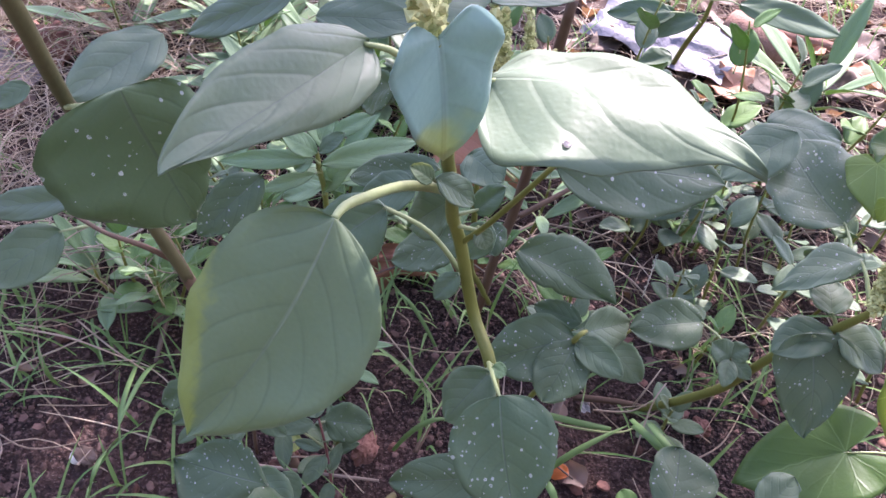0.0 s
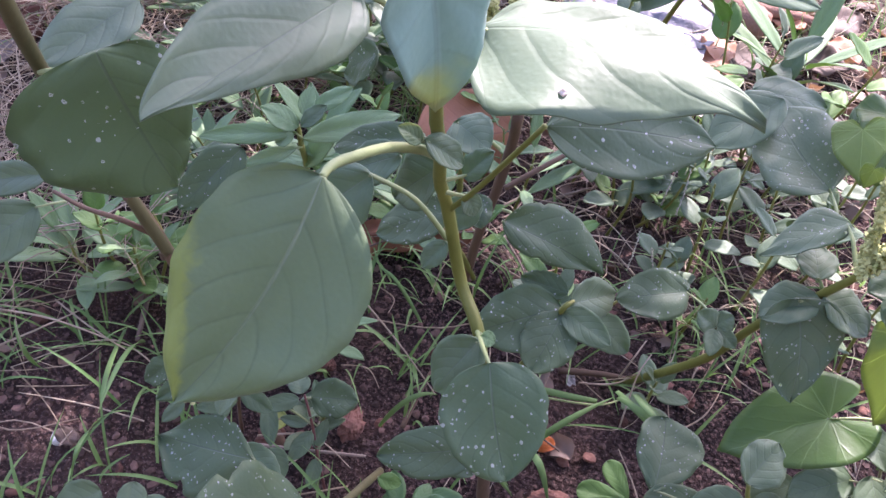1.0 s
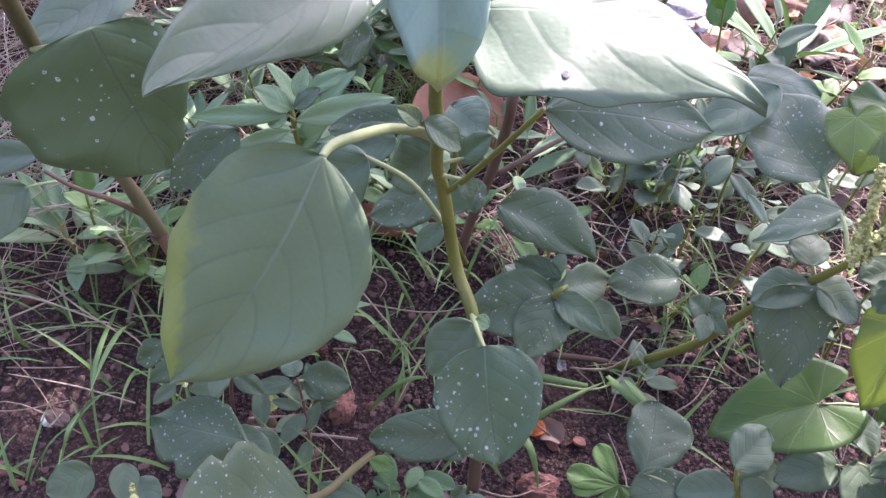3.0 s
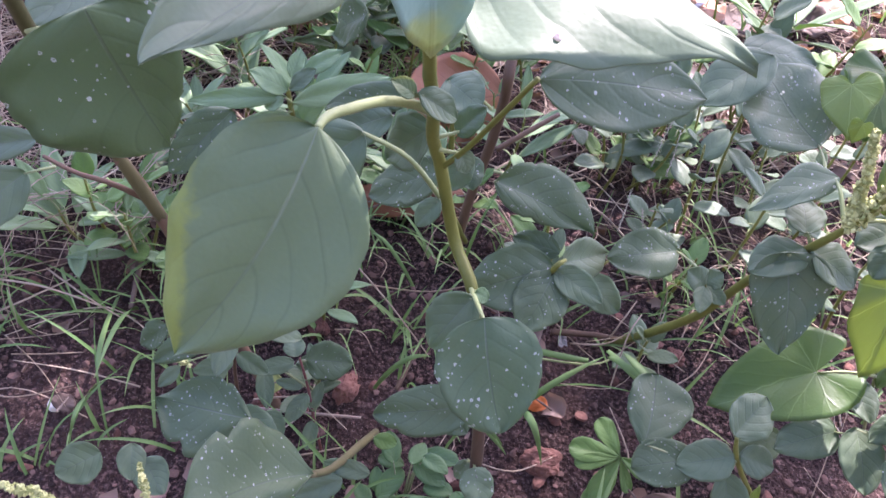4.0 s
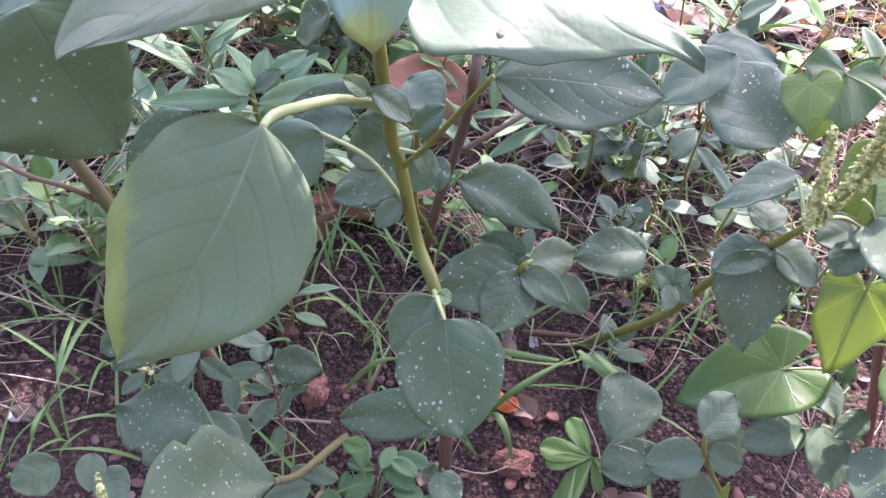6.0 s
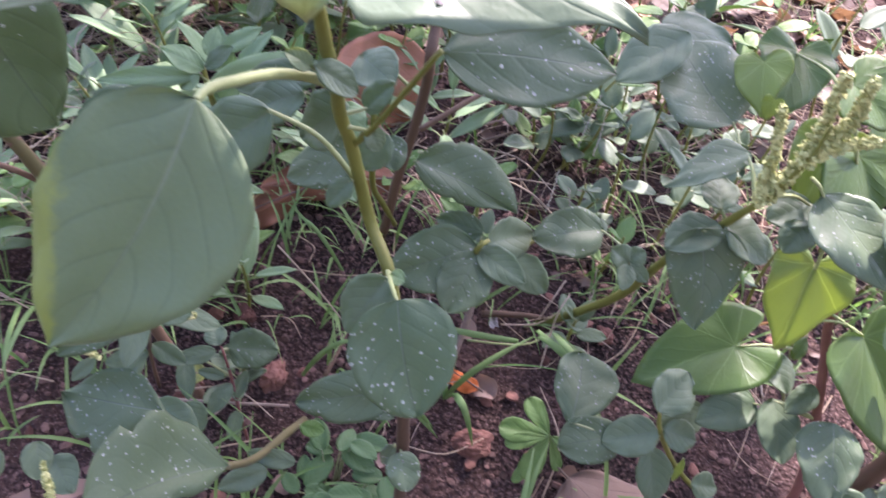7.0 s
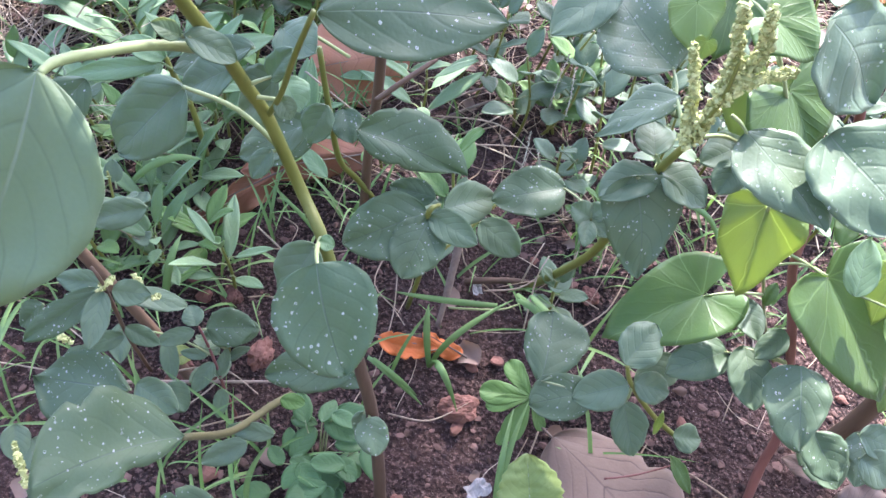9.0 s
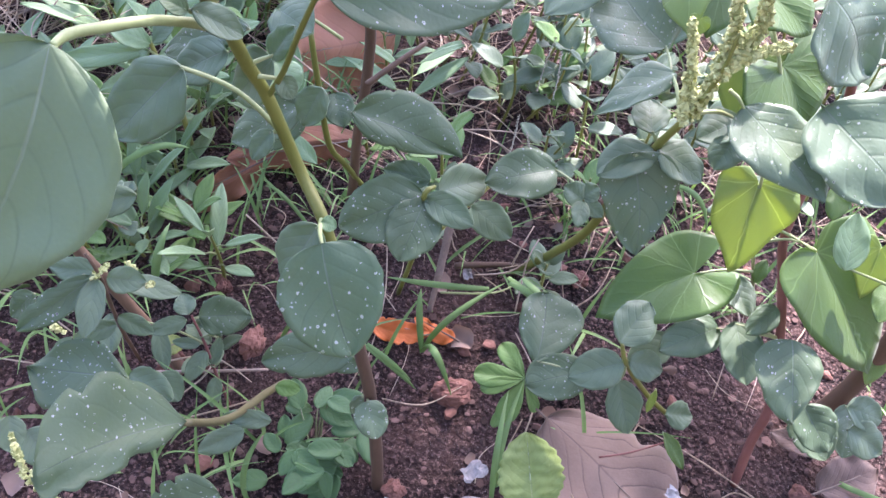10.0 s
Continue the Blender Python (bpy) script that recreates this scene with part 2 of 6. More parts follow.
LIME = leaf_material("lime_leaf", (0.15, 0.215, 0.060), (0.30, 0.355, 0.11), (0.46, 0.50, 0.2), (0.5, 0.6, 0.08), gloss=0.62, veins=8.0, lit=0.3, yellow_edge=0.75)
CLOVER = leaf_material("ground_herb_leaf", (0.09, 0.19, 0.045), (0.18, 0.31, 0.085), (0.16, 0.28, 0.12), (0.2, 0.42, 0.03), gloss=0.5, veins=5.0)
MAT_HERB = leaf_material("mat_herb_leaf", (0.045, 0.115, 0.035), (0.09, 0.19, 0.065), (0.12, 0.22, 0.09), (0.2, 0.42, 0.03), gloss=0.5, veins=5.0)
DRY_LEAF = leaf_material("dry_leaf", (0.058, 0.036, 0.026), (0.25, 0.165, 0.118), (0.06, 0.038, 0.03), (0.3, 0.16, 0.06), gloss=0.7, veins=8.0, lit=0.08, show=0.9)
DRY_ORANGE = leaf_material("orange_dry_leaf", (0.40, 0.165, 0.080), (0.58, 0.275, 0.160), (0.34, 0.15, 0.09), (0.6, 0.2, 0.04), gloss=0.6, veins=7.0, lit=0.2)
DRY_RUST = leaf_material("rusty_dry_leaf", (0.16, 0.062, 0.030), (0.32, 0.135, 0.066), (0.13, 0.055, 0.03), (0.5, 0.18, 0.05), gloss=0.65, veins=7.0, lit=0.12)
ORANGE = leaf_material("bright_orange_leaf", (0.55, 0.12, 0.02), (0.72, 0.22, 0.05), (0.5, 0.2, 0.06), (0.8, 0.25, 0.03), gloss=0.55, veins=7.0, lit=0.25)
GREY_DRY = leaf_material("grey_dry_leaf", (0.11, 0.085, 0.078), (0.28, 0.23, 0.215), (0.12, 0.10, 0.10), (0.3, 0.2, 0.15), gloss=0.75, veins=8.0, lit=0.08, show=0.9)
STEM = plain_material("green_stem", (0.135, 0.145, 0.028), (0.250, 0.255, 0.065), 40.0, 0.5, 0.3, 0.0006, streak=0.15)
STEM_PALE = plain_material("pale_stem", (0.19, 0.24, 0.09), (0.32, 0.37, 0.17), 60.0, 0.5, 0.2, 0.0004)
STEM_OLIVE = plain_material("olive_stem", (0.10, 0.09, 0.04), (0.20, 0.18, 0.08), 50.0, 0.6, 0.4, 0.0006, streak=0.15)
STEM_BROWN = plain_material("brown_stem", (0.075, 0.045, 0.028), (0.17, 0.105, 0.065), 50.0, 0.65, 0.5, 0.0008, streak=0.12)
STEM_RED = plain_material("reddish_stem", (0.10, 0.035, 0.03), (0.22, 0.09, 0.07), 50.0, 0.6, 0.4, 0.0006, streak=0.12)
FLOWER = plain_material("seed_head", (0.22, 0.25, 0.07), (0.66, 0.66, 0.30), 200.0, 0.8, 0.4, 0.0006, per="island")
TWIG = plain_material("twig", (0.12, 0.08, 0.06), (0.34, 0.27, 0.21), 40.0, 0.85, 0.5, 0.0006, streak=0.2)
PALE_LUMP = blade_material("husk", (0.80, 0.68, 0.62), (0.88, 0.78, 0.72), (0.9, 0.78, 0.70))
STONE = plain_material("stone", (0.07, 0.030, 0.022), (0.25, 0.12, 0.088), 35.0, 0.9, 0.6, 0.0015)
STONE_PALE = plain_material("pale_stone", (0.40, 0.37, 0.33), (0.70, 0.66, 0.60), 60.0, 0.9, 0.5, 0.0015)
GRIT = plain_material("grit", (0.014, 0.0075, 0.0062), (0.190, 0.113, 0.092), 60.0, 0.95, 0.6, 0.0008, per="island")
PAPER = plain_material("white_scrap", (0.22, 0.20, 0.19), (0.42, 0.40, 0.38), 80.0, 0.8, 0.4, 0.001)
SHEET = plain_material("grey_plastic_sheet", (0.17, 0.16, 0.185), (0.29, 0.28, 0.315), 14.0, 0.45, 0.6, 0.006)
SEED_STALK = plain_material("seed_stalk", (0.30, 0.29, 0.20), (0.52, 0.50, 0.38), 80.0, 0.8, 0.4, 0.0006)
GRASS = blade_material("grass_blade", (0.095, 0.19, 0.055), (0.225, 0.345, 0.125), (0.22, 0.42, 0.08))
STRAW = blade_material("dry_straw", (0.24, 0.17, 0.11), (0.58, 0.48, 0.36), (0.4, 0.3, 0.18))
BARK = plain_material("bark", (0.06, 0.045, 0.035), (0.17, 0.13, 0.10), 12.0, 0.9, 0.8, 0.01)
LITTER = blade_material("dead_leaf_bits", (0.085, 0.053, 0.041), (0.34, 0.235, 0.18), (0.3, 0.16, 0.07))
BARK_RED = plain_material("reddish_bark", (0.16, 0.08, 0.055), (0.32, 0.18, 0.13), 30.0, 0.85, 0.7, 0.004)
# for the unseen wall, toned for the light it bounces
ADDED_WALL = plain_material("added_wall", (0.115, 0.130, 0.132), (0.20, 0.22, 0.225), 6.0, 0.9, 0.6, 0.004)
CROWN = blade_material("tree_leaf", (0.04, 0.09, 0.02), (0.08, 0.14, 0.04), (0.2, 0.35, 0.04))


def soil_material():
    m, nt, b = nodes_of("soil", 0.95, 0.2)
    k = Net(nt)
    obj = k.coords("Object")
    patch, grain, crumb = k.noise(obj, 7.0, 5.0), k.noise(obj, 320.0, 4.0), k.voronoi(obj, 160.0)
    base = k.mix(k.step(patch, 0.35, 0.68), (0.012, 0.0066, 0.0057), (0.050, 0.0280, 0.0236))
    base = k.mix(k.step(grain, 0.47, 0.70), base, (0.128, 0.081, 0.069))
    base = k.mix(k.math("MULTIPLY", k.step(k.noise(obj, 900.0, 2.0), 0.66, 0.74), 0.7), base, (0.45, 0.38, 0.34))
    nt.links.new(base, b.inputs["Base Color"])
    h = k.math("ADD", k.math("MULTIPLY", grain, 0.7), k.math("ADD", k.math("MULTIPLY", crumb, -0.8), k.math("MULTIPLY", k.noise(obj, 70.0, 4.0), 1.2)))
    k.bump(h, 0.9, 0.006, b)
    return m


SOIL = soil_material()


import functools

# ---- building kit ----
RNG = random.Random(11)


def mesh_of(name, verts, faces, material, uv=None, smooth=True):
    me = bpy.data.meshes.new(name)
    me.from_pydata(verts, [], faces)
    if uv is not None:
        layer = me.uv_layers.new(name="UVMap")
        idx = np.empty(len(me.loops), dtype=np.int32)
        me.loops.foreach_get("vertex_index", idx)
        layer.data.foreach_set("uv", np.asarray(uv, dtype=np.float32)[idx].ravel())
    if smooth:
        me.polygons.foreach_set("use_smooth", np.ones(len(me.polygons), dtype=bool))
    me.materials.append(material)
    me.update()
    return me


SHAPES = {"ovate": (0.54, 0.68), "point": (0.55, 0.92), "cup": (0.34, 0.50), "lance": (0.75, 0.85), "spoon": (1.1, 0.45), "round": (0.5, 0.5), "shield": (0.42, 0.95), "egg": (0.40, 0.64)}


def half_width(shape, v):
    """From 0 at the base to 0 at the tip, 1 where the leaf is widest."""
    a, b = SHAPES[shape]
    k = a / (a + b)
    return np.clip(v, 0, 1) ** a * np.clip(1 - v, 0, 1) ** b / (k ** a * (1 - k) ** b)


def leaf_mesh(shape, length, width, material, fold=18.0, droop=0.12, curl=0.0, ripple=0.03, seed=0, lobes=0.0, notch=0.0, teeth=0.0, bites=0, nv=42, nu=14, veins=5.2, bend=0.0, sides=None):
    """A leaf blade with thickness, from its base at the origin along y, facing z. fold: how steeply the halves rise from the midrib;
    droop: how far the tip sinks, curl: how far the margins roll down; lobes: heart lobes behind the base; notch: a bite at the tip;
    sides: for each half its share of the width and where it is widest, and how blunt the base is."""
    g = np.random.default_rng(seed + 5)
    if teeth:
        nv, nu = 56, 16
    v = (1 - np.cos(np.linspace(0, np.pi, nv + 1))) / 2
    u = np.linspace(-1, 1, nu + 1)
    V, U = np.meshgrid(v, u, indexing="ij")
    hw = half_width(shape, V) * width / 2
    if sides:
        wl, kl, wr, kr, a0 = sides
        k0, s0 = np.where(U < 0, kl, kr), np.where(U < 0, wl, wr)
        b0 = a0 * (1 - k0) / k0
        hw = s0 * V ** a0 * np.clip(1 - V, 0, 1) ** b0 / (k0 ** a0 * (1 - k0) ** b0) * width / 2
    ph = g.uniform(0, 6.28, 6)
    hw = hw * (1 + 0.022 * np.sin(7 * V + ph[0] + np.sign(U)) + 0.016 * np.sin(15 * V + ph[1] * np.sign(U)) + 0.012 * np.sin(37 * V + ph[2] * np.sign(U)))
    for _ in range(bites):                                      # nibbled out of the margin
        at, sgn, wide, deep = g.uniform(0.25, 0.9), g.choice([-1, 1]), g.uniform(0.015, 0.04), g.uniform(0.08, 0.28)
        hw = hw * (1 - deep * np.exp(-((V - at) / wide) ** 2) * (np.sign(U) == sgn))
    if teeth:
        hw = hw * (1 + teeth * (np.abs(np.sin(V * 27)) - 0.6) * 1.6 * (V > 0.06))
    x = U * hw + bend * width * 4 * V * (1 - V)
    y = V * length
    if lobes:
        y = y - lobes * length * (1 - V) ** 2.2 * np.abs(U) ** 1.3
        x = x + np.sign(U) * lobes * width * 0.22 * (1 - V) ** 3 * np.abs(U)
    if notch:
        y = y - notch * length * np.exp(-((U - 0.15) / 0.35) ** 2) * V ** 6
    a = np.abs(U)
    z = np.tan(np.radians(fold)) * np.abs(U * hw) * (1 - 0.35 * a) - curl * width * a ** 3
    z = z - droop * length * V ** 2
    vein = (V - 0.40 * a ** 1.25 + 0.035) * veins                # whole numbers on the side veins, which lie in grooves
    wave = np.abs(vein % 1.0 - 0.5)
    if nv > 20:
        z = z + (np.abs(np.sin(np.pi * vein)) ** 0.8 - 0.5) * 0.0075 * width * np.sin(np.pi * np.clip(a, 0, 1)) ** 0.7 * (1 - V) ** 0.5
    z = z + 0.75 * ripple * width * a ** 2 * (np.sin(V * 13 + ph[2] + 1.5 * np.sign(U)) + 0.6 * np.sin(V * 23 + ph[3] * np.sign(U)))
    z = z + 0.02 * width * (np.sin(V * 6 + U * 3 + ph[4]) + np.sin(V * 4 - U * 5 + ph[5]))
    if teeth:                                                   # puckered between the veins
        z = z + 0.020 * width * np.sin(V * 31 + 3 * np.sin(U * 5 + ph[1])) * np.sin(U * 9 + 2 * np.sin(V * 12)) + 0.015 * width * (wave - 0.25)
    thick = 0.0004
    top = np.stack([x, y, z + thick / 2], -1).reshape(-1, 3)
    low = np.stack([x, y, z - thick / 2], -1).reshape(-1, 3)
    uv = np.stack([(U + 1) / 2, V], -1).reshape(-1, 2)
    n, c = len(top), nu + 1
    faces = []
    for i in range(nv):
        for j in range(nu):
            p = i * c + j
            faces.append((p, p + 1, p + c + 1, p + c))
            faces.append((n + p, n + p + c, n + p + c + 1, n + p + 1))
    for i in range(nv):
        for j, flip in ((0, False), (nu, True)):
            p = i * c + j
            q = (p, p + c, n + p + c, n + p)
            faces.append(q[::-1] if flip else q)
    return mesh_of("leaf", np.concatenate([top, low]).tolist(), faces, material, np.concatenate([uv, uv]))


def heart_mesh(length, width, material, fold=10.0, droop=0.15, lobes=0.35, ripple=0.03, seed=0):
    """A heart-shaped leaf round its joint at the origin, tip along y: rings of growing size, with a cleft behind the joint."""
    g = np.random.default_rng(seed + 5)
    nr, na, side = 9, 40, width / 2
    half = [Vector((k * side, h * length, 0)) for k, h in ((0.04, -0.02), (0.36, -lobes), (0.82, -0.72 * lobes), (1.0, 0.10), (0.88, 0.40), (0.45, 0.74), (0.0, 1.0))]
    edge = []
    for i in range(len(half) - 1):
        p0, p1, p2, p3 = half[max(i - 1, 0)], half[i], half[i + 1], half[min(i + 2, len(half) - 1)]
        for q in range(10):
            t = q / 10
            edge.append(0.5 * ((2 * p1) + (p2 - p0) * t + (2 * p0 - 5 * p1 + 4 * p2 - p3) * t * t + (3 * p1 - p0 - 3 * p2 + p3) * t ** 3))
    edge = [edge[round(i * (len(edge) - 1) / (na // 2))] for i in range(na // 2)] + [half[-1]]
    ex = np.array([-e.x for e in edge] + [e.x for e in edge[-2::-1]])
    ey = np.array([e.y for e in edge] + [e.y for e in edge[-2::-1]])
    swell = 1 + 0.03 * np.sin(np.arange(na + 1) * 0.9 + g.uniform(0, 6))
    ex, ey = ex * swell, ey * swell
    rad = np.linspace(0.02, 1, nr + 1)
    R, A = np.meshgrid(rad, np.arange(na + 1), indexing="ij")
    x, y = R * ex[A], R * ey[A]
    ang = np.arctan2(x, y)
    ph = g.uniform(0, 6.28, 3)
    z = math.tan(math.radians(fold)) * np.abs(x) * (1 - 0.3 * np.abs(x) / side) - droop * y * np.abs(y) / length
    fan = np.abs((np.abs(ang) / 0.72) % 1.0 - 0.5)
    z = z + (0.5 - fan) * 0.018 * width * np.sin(np.pi * R * 0.9) + ripple * width * R ** 2 * np.sin(ang * 6 + ph[0])
    t = 0.0004
    top, low = np.stack([x, y, z + t / 2], -1).reshape(-1, 3), np.stack([x, y, z - t / 2], -1).reshape(-1, 3)
    uv = np.stack([0.5 + x / (2 * length), 0.5 + y / (2 * length)], -1).reshape(-1, 2)
    n, c, faces = len(top), na + 1, []
    for i in range(nr):
        for j in range(na):
            p = i * c + j
            faces.append((p, p + c, p + c + 1, p + 1))
            faces.append((n + p, n + p + 1, n + p + c + 1, n + p + c))
    for j in range(na):
        p = nr * c + j
        faces.append((p, n + p, n + p + 1, p + 1))
    return mesh_of("leaf", np.concatenate([top, low]).tolist(), faces, material, np.concatenate([uv, uv]))


def tube_data(points, radii, sides=8, bumps=0.0, seed=0):
    """Rings round a smooth line through the points."""
    g = np.random.default_rng(seed + 3)
    pts = [Vector(p) for p in points]
    line, rad = [], []
    for i in range(len(pts) - 1):
        p0, p1, p2, p3 = pts[max(i - 1, 0)], pts[i], pts[i + 1], pts[min(i + 2, len(pts) - 1)]
        for s in range(5):
            t = s / 5
            line.append(0.5 * ((2 * p1) + (p2 - p0) * t + (2 * p0 - 5 * p1 + 4 * p2 - p3) * t * t + (3 * p1 - p0 - 3 * p2 + p3) * t ** 3))
            rad.append(radii[i] + (radii[i + 1] - radii[i]) * t)
    line.append(pts[-1])
    rad.append(radii[-1])
    verts, faces = [], []
    side = None
    for i, p in enumerate(line):
        way = (line[min(i + 1, len(line) - 1)] - line[max(i - 1, 0)]).normalized()
        if side is None:
            side = way.orthogonal().normalized()
        side = (side - way * side.dot(way)).normalized()
        up = way.cross(side)
        for j in range(sides):
            a = 2 * math.pi * j / sides
            r = rad[i] * (1 + bumps * g.uniform(-1, 1) + (bumps * 0.8 if j % 2 else 0))
            verts.append(p + side * (math.cos(a) * r) + up * (math.sin(a) * r))
    for i in range(len(line) - 1):
        for j in range(sides):
            p, q = i * sides + j, i * sides + (j + 1) % sides
            faces.append((p, q, q + sides, p + sides))
    faces.append(tuple(range(sides))[::-1])
    faces.append(tuple(range(len(verts) - sides, len(verts))))
    return verts, faces


def part(name, me, parent, label="", m=None):
    ob = new(name, me)
    ob.parent = parent
    if m is not None:
        ob.matrix_basis = m
    if label:
        tagged(ob, label)
    return ob


def plant(name, base, label, category="plant", group=""):
    ob = new(name)
    ob.empty_display_size = 0.02
    ob.location = base
    return tagged(ob, label, category, group)


def stem(owner, points, radii, material=None, name="stem", sides=10, label=""):
    o = owner.location
    pts = [Vector(p) - o for p in points]
    v, f = tube_data(pts, radii, sides, 0.05, len(owner.children))
    return part(name, mesh_of(name, v, f, material or STEM), owner, label)


def leaf_pose(base, tip, facing, origin=(0, 0, 0)):
    b, t, n = Vector(base), Vector(tip), Vector(facing)
    y = (t - b).normalized()
    x = y.cross(n).normalized()
    z = x.cross(y)
    m = Matrix((x, y, z)).transposed().to_4x4()
    m.translation = b - Vector(origin)
    return m


def leaf(owner, shape, base, tip, width, facing, material=None, stalk=None, label="", rib=True, stalk_r=0.0010, stalk_mat=None, **form):
    """One leaf of a plant, from base to tip, its upper side towards facing; stalk: where its petiole leaves the stem."""
    length = (Vector(tip) - Vector(base)).length
    droop = form.get("droop", 0.10)
    if material in (SPOTTED_SHADED, RINGED, BITTEN, DARK_SPOTTED) and shape != "heart":
        form.setdefault("bites", RNG.choice((0, 0, 1, 2)))
        form.setdefault("nv", 44)
    maker = heart_mesh if shape == "heart" else functools.partial(leaf_mesh, shape)
    me = maker(length, width, material or AMARANTH, seed=len(bpy.data.objects), **form)
    m = leaf_pose(base, tip, facing, owner.location)
    lift = Matrix.Rotation(math.atan(droop), 4, "X")          # the drooping tip still ends where it should
    ob = part("leaf", me, owner, label, m @ lift)
    if stalk is not None:
        inv = (m @ lift).inverted()
        a, b = inv @ (Vector(stalk) - owner.location), Vector((0, 0.0015, 0))
        mid = (a + b) / 2 + Vector((0, 0, 0.12 * (a - b).length))
        v, f = tube_data([a, mid, b], [stalk_r * 1.2, stalk_r, stalk_r * 0.6], 7)
        part("petiole", mesh_of("petiole", v, f, stalk_mat or STEM_PALE), ob)
    if rib:                                                     # the midrib stands out below the blade
        sizes = [stalk_r * k for k in (0.8, 0.5, 0.35, 0.1)]
        count = len(me.vertices) // 2
        low = [p.co for p in list(me.vertices)[count:]]
        if shape == "heart":
            below = sorted((p for p in low if abs(p.x) < 1e-6), key=lambda p: p.y)
        else:
            wide = 17 if form.get("teeth") else form.get("nu", 14) + 1
            below = low[wide // 2::wide]
        line = [min(below, key=lambda p: abs(p.y - length * t)) for t in (0.0, 0.3, 0.6, 0.9)]
        g = [(p.x, p.y, p.z - r - 0.0003) for p, r in zip(line, sizes)]
        v, f = tube_data(g, sizes, 6)
        part("midrib", mesh_of("midrib", v, f, stalk_mat or STEM_PALE), ob)
    return ob


def lump_data(r, g, flat=0.7, cuts=1):
    """An uneven stone: a small ball pushed about."""
    bm = bmesh.new()
    bmesh.ops.create_icosphere(bm, subdivisions=cuts, radius=1.0)
    sx, sy, sz = r * g.uniform(0.8, 1.3), r * g.uniform(0.65, 1.0), r * flat * g.uniform(0.7, 1.1)
    ph = [g.uniform(0, 6.28) for _ in range(4)]
    verts = []
    for v in bm.verts:
        p = v.co
        rough = 0.0 if cuts < 3 else 0.22 * noise.fractal(p * 2.2 + Vector((ph[3] * 9, 0, 0)), 0.9, 2.0, 4)
        k = 1 + rough + 0.16 * math.sin(3.1 * p.x + ph[0]) + 0.14 * math.sin(3.7 * p.y + ph[1]) + 0.12 * math.sin(4.3 * p.z + ph[2]) + g.uniform(-0.07, 0.07)
        verts.append((p.x * sx * k, p.y * sy * k, p.z * sz * k))
    faces = [tuple(v.index for v in f.verts) for f in bm.faces]
    bm.free()
    return verts, faces


def height(x, y):
    """The lie of the soil."""
    near = math.exp(-((x - 0.2) ** 2 + (y - 0.5) ** 2) / 8)
    h = 0.010 * noise.noise((x * 5, y * 5, 0.3)) + 0.006 * noise.noise((x * 14, y * 14, 1.7)) * near + 0.004 * noise.noise((x * 40, y * 40, 4.1)) * near
    return h - 0.004



def seed_head(owner, points, radius, count, seed, branches=0):
    """A spike of many small seed clusters round a line."""
    g = random.Random(seed)
    pts = [Vector(p) - owner.location for p in points]
    verts, faces = [], []
    lines = [(pts, radius, count)]
    for _ in range(branches):
        i = g.randrange(len(pts) - 1)
        at = pts[i].lerp(pts[i + 1], g.random())
        d = (pts[-1] - pts[0]).normalized() + Vector((g.gauss(0, 0.7), g.gauss(0, 0.7), g.gauss(0, 0.5)))
        lines.append(([at, at + d.normalized() * g.uniform(2.0, 4.5) * radius], radius * 0.6, count // 4))
    for line, r, n in lines:
        for i in range(n):
            t = (i + g.random()) / n * (len(line) - 1)
            j = min(int(t), len(line) - 2)
            f = t / (len(line) - 1)
            p = line[j].lerp(line[j + 1], t - j)
            a = g.uniform(0, 6.28)
            out = Vector((math.cos(a), math.sin(a), g.gauss(0, 0.6))).normalized()
            p = p + out * r * (1 - 0.55 * f) * g.uniform(0.2, 1.0)
            s = g.uniform(0.0008, 0.0017) * (1.35 if g.random() < 0.25 else 1.0)
            b = len(verts)
            axes = [Vector((g.gauss(0, 1), g.gauss(0, 1), g.gauss(0, 1))).normalized() * s * g.uniform(0.7, 1.3) for _ in range(2)]
            axes.append(axes[0].cross(axes[1]).normalized() * s)
            for q in axes:
                verts += [p + q, p - q]
            faces += [(b + x, b + y, b + z) for x in (0, 1) for y in (2, 3) for z in (4, 5)]
    return part("seed_head", mesh_of("seed_head", verts, faces, FLOWER, smooth=False), owner, "pale green seed head")


# ---- ground ----
def spread(lo, hi, step, far):
    inner = list(np.arange(lo, hi + step / 2, step))
    out, d, x = [], step, hi
    while x < far:
        d *= 1.35
        x += d
        out.append(x)
    d, x, back = step, lo, []
    while x > -far:
        d *= 1.35
        x -= d
        back.append(x)
    return back[::-1] + inner + out


def ground():
    xs, ys = spread(-0.8, 1.3, 0.010, 150.0), spread(-0.2, 1.9, 0.010, 150.0)
    verts = [(x, y, height(x, y)) for y in ys for x in xs]
    n = len(xs)
    faces = [(j * n + i, j * n + i + 1, (j + 1) * n + i + 1, (j + 1) * n + i) for j in range(len(ys) - 1) for i in range(n - 1)]
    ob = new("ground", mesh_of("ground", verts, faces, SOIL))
    return tagged(ob, "reddish brown crumbly garden soil with gravel", "soil", kind="structure")


def wall():
    """An unseen wall added behind the bed's near side; it blocks sky and bounces sun."""
    v = [(x, y, z) for z in (-0.05, 2.4) for x, y in ((-6, -1.85), (7, -1.85), (7, -1.65), (-6, -1.65))]
    f = [(0, 3, 2, 1), (4, 5, 6, 7), (0, 1, 5, 4), (1, 2, 6, 5), (2, 3, 7, 6), (3, 0, 4, 7)]
    return tagged(new("wall_south", mesh_of("wall_south", v, f, ADDED_WALL, smooth=False)), "unseen pale wall added to block sky and bounce light onto the bed", "wall", kind="structure")


ground()
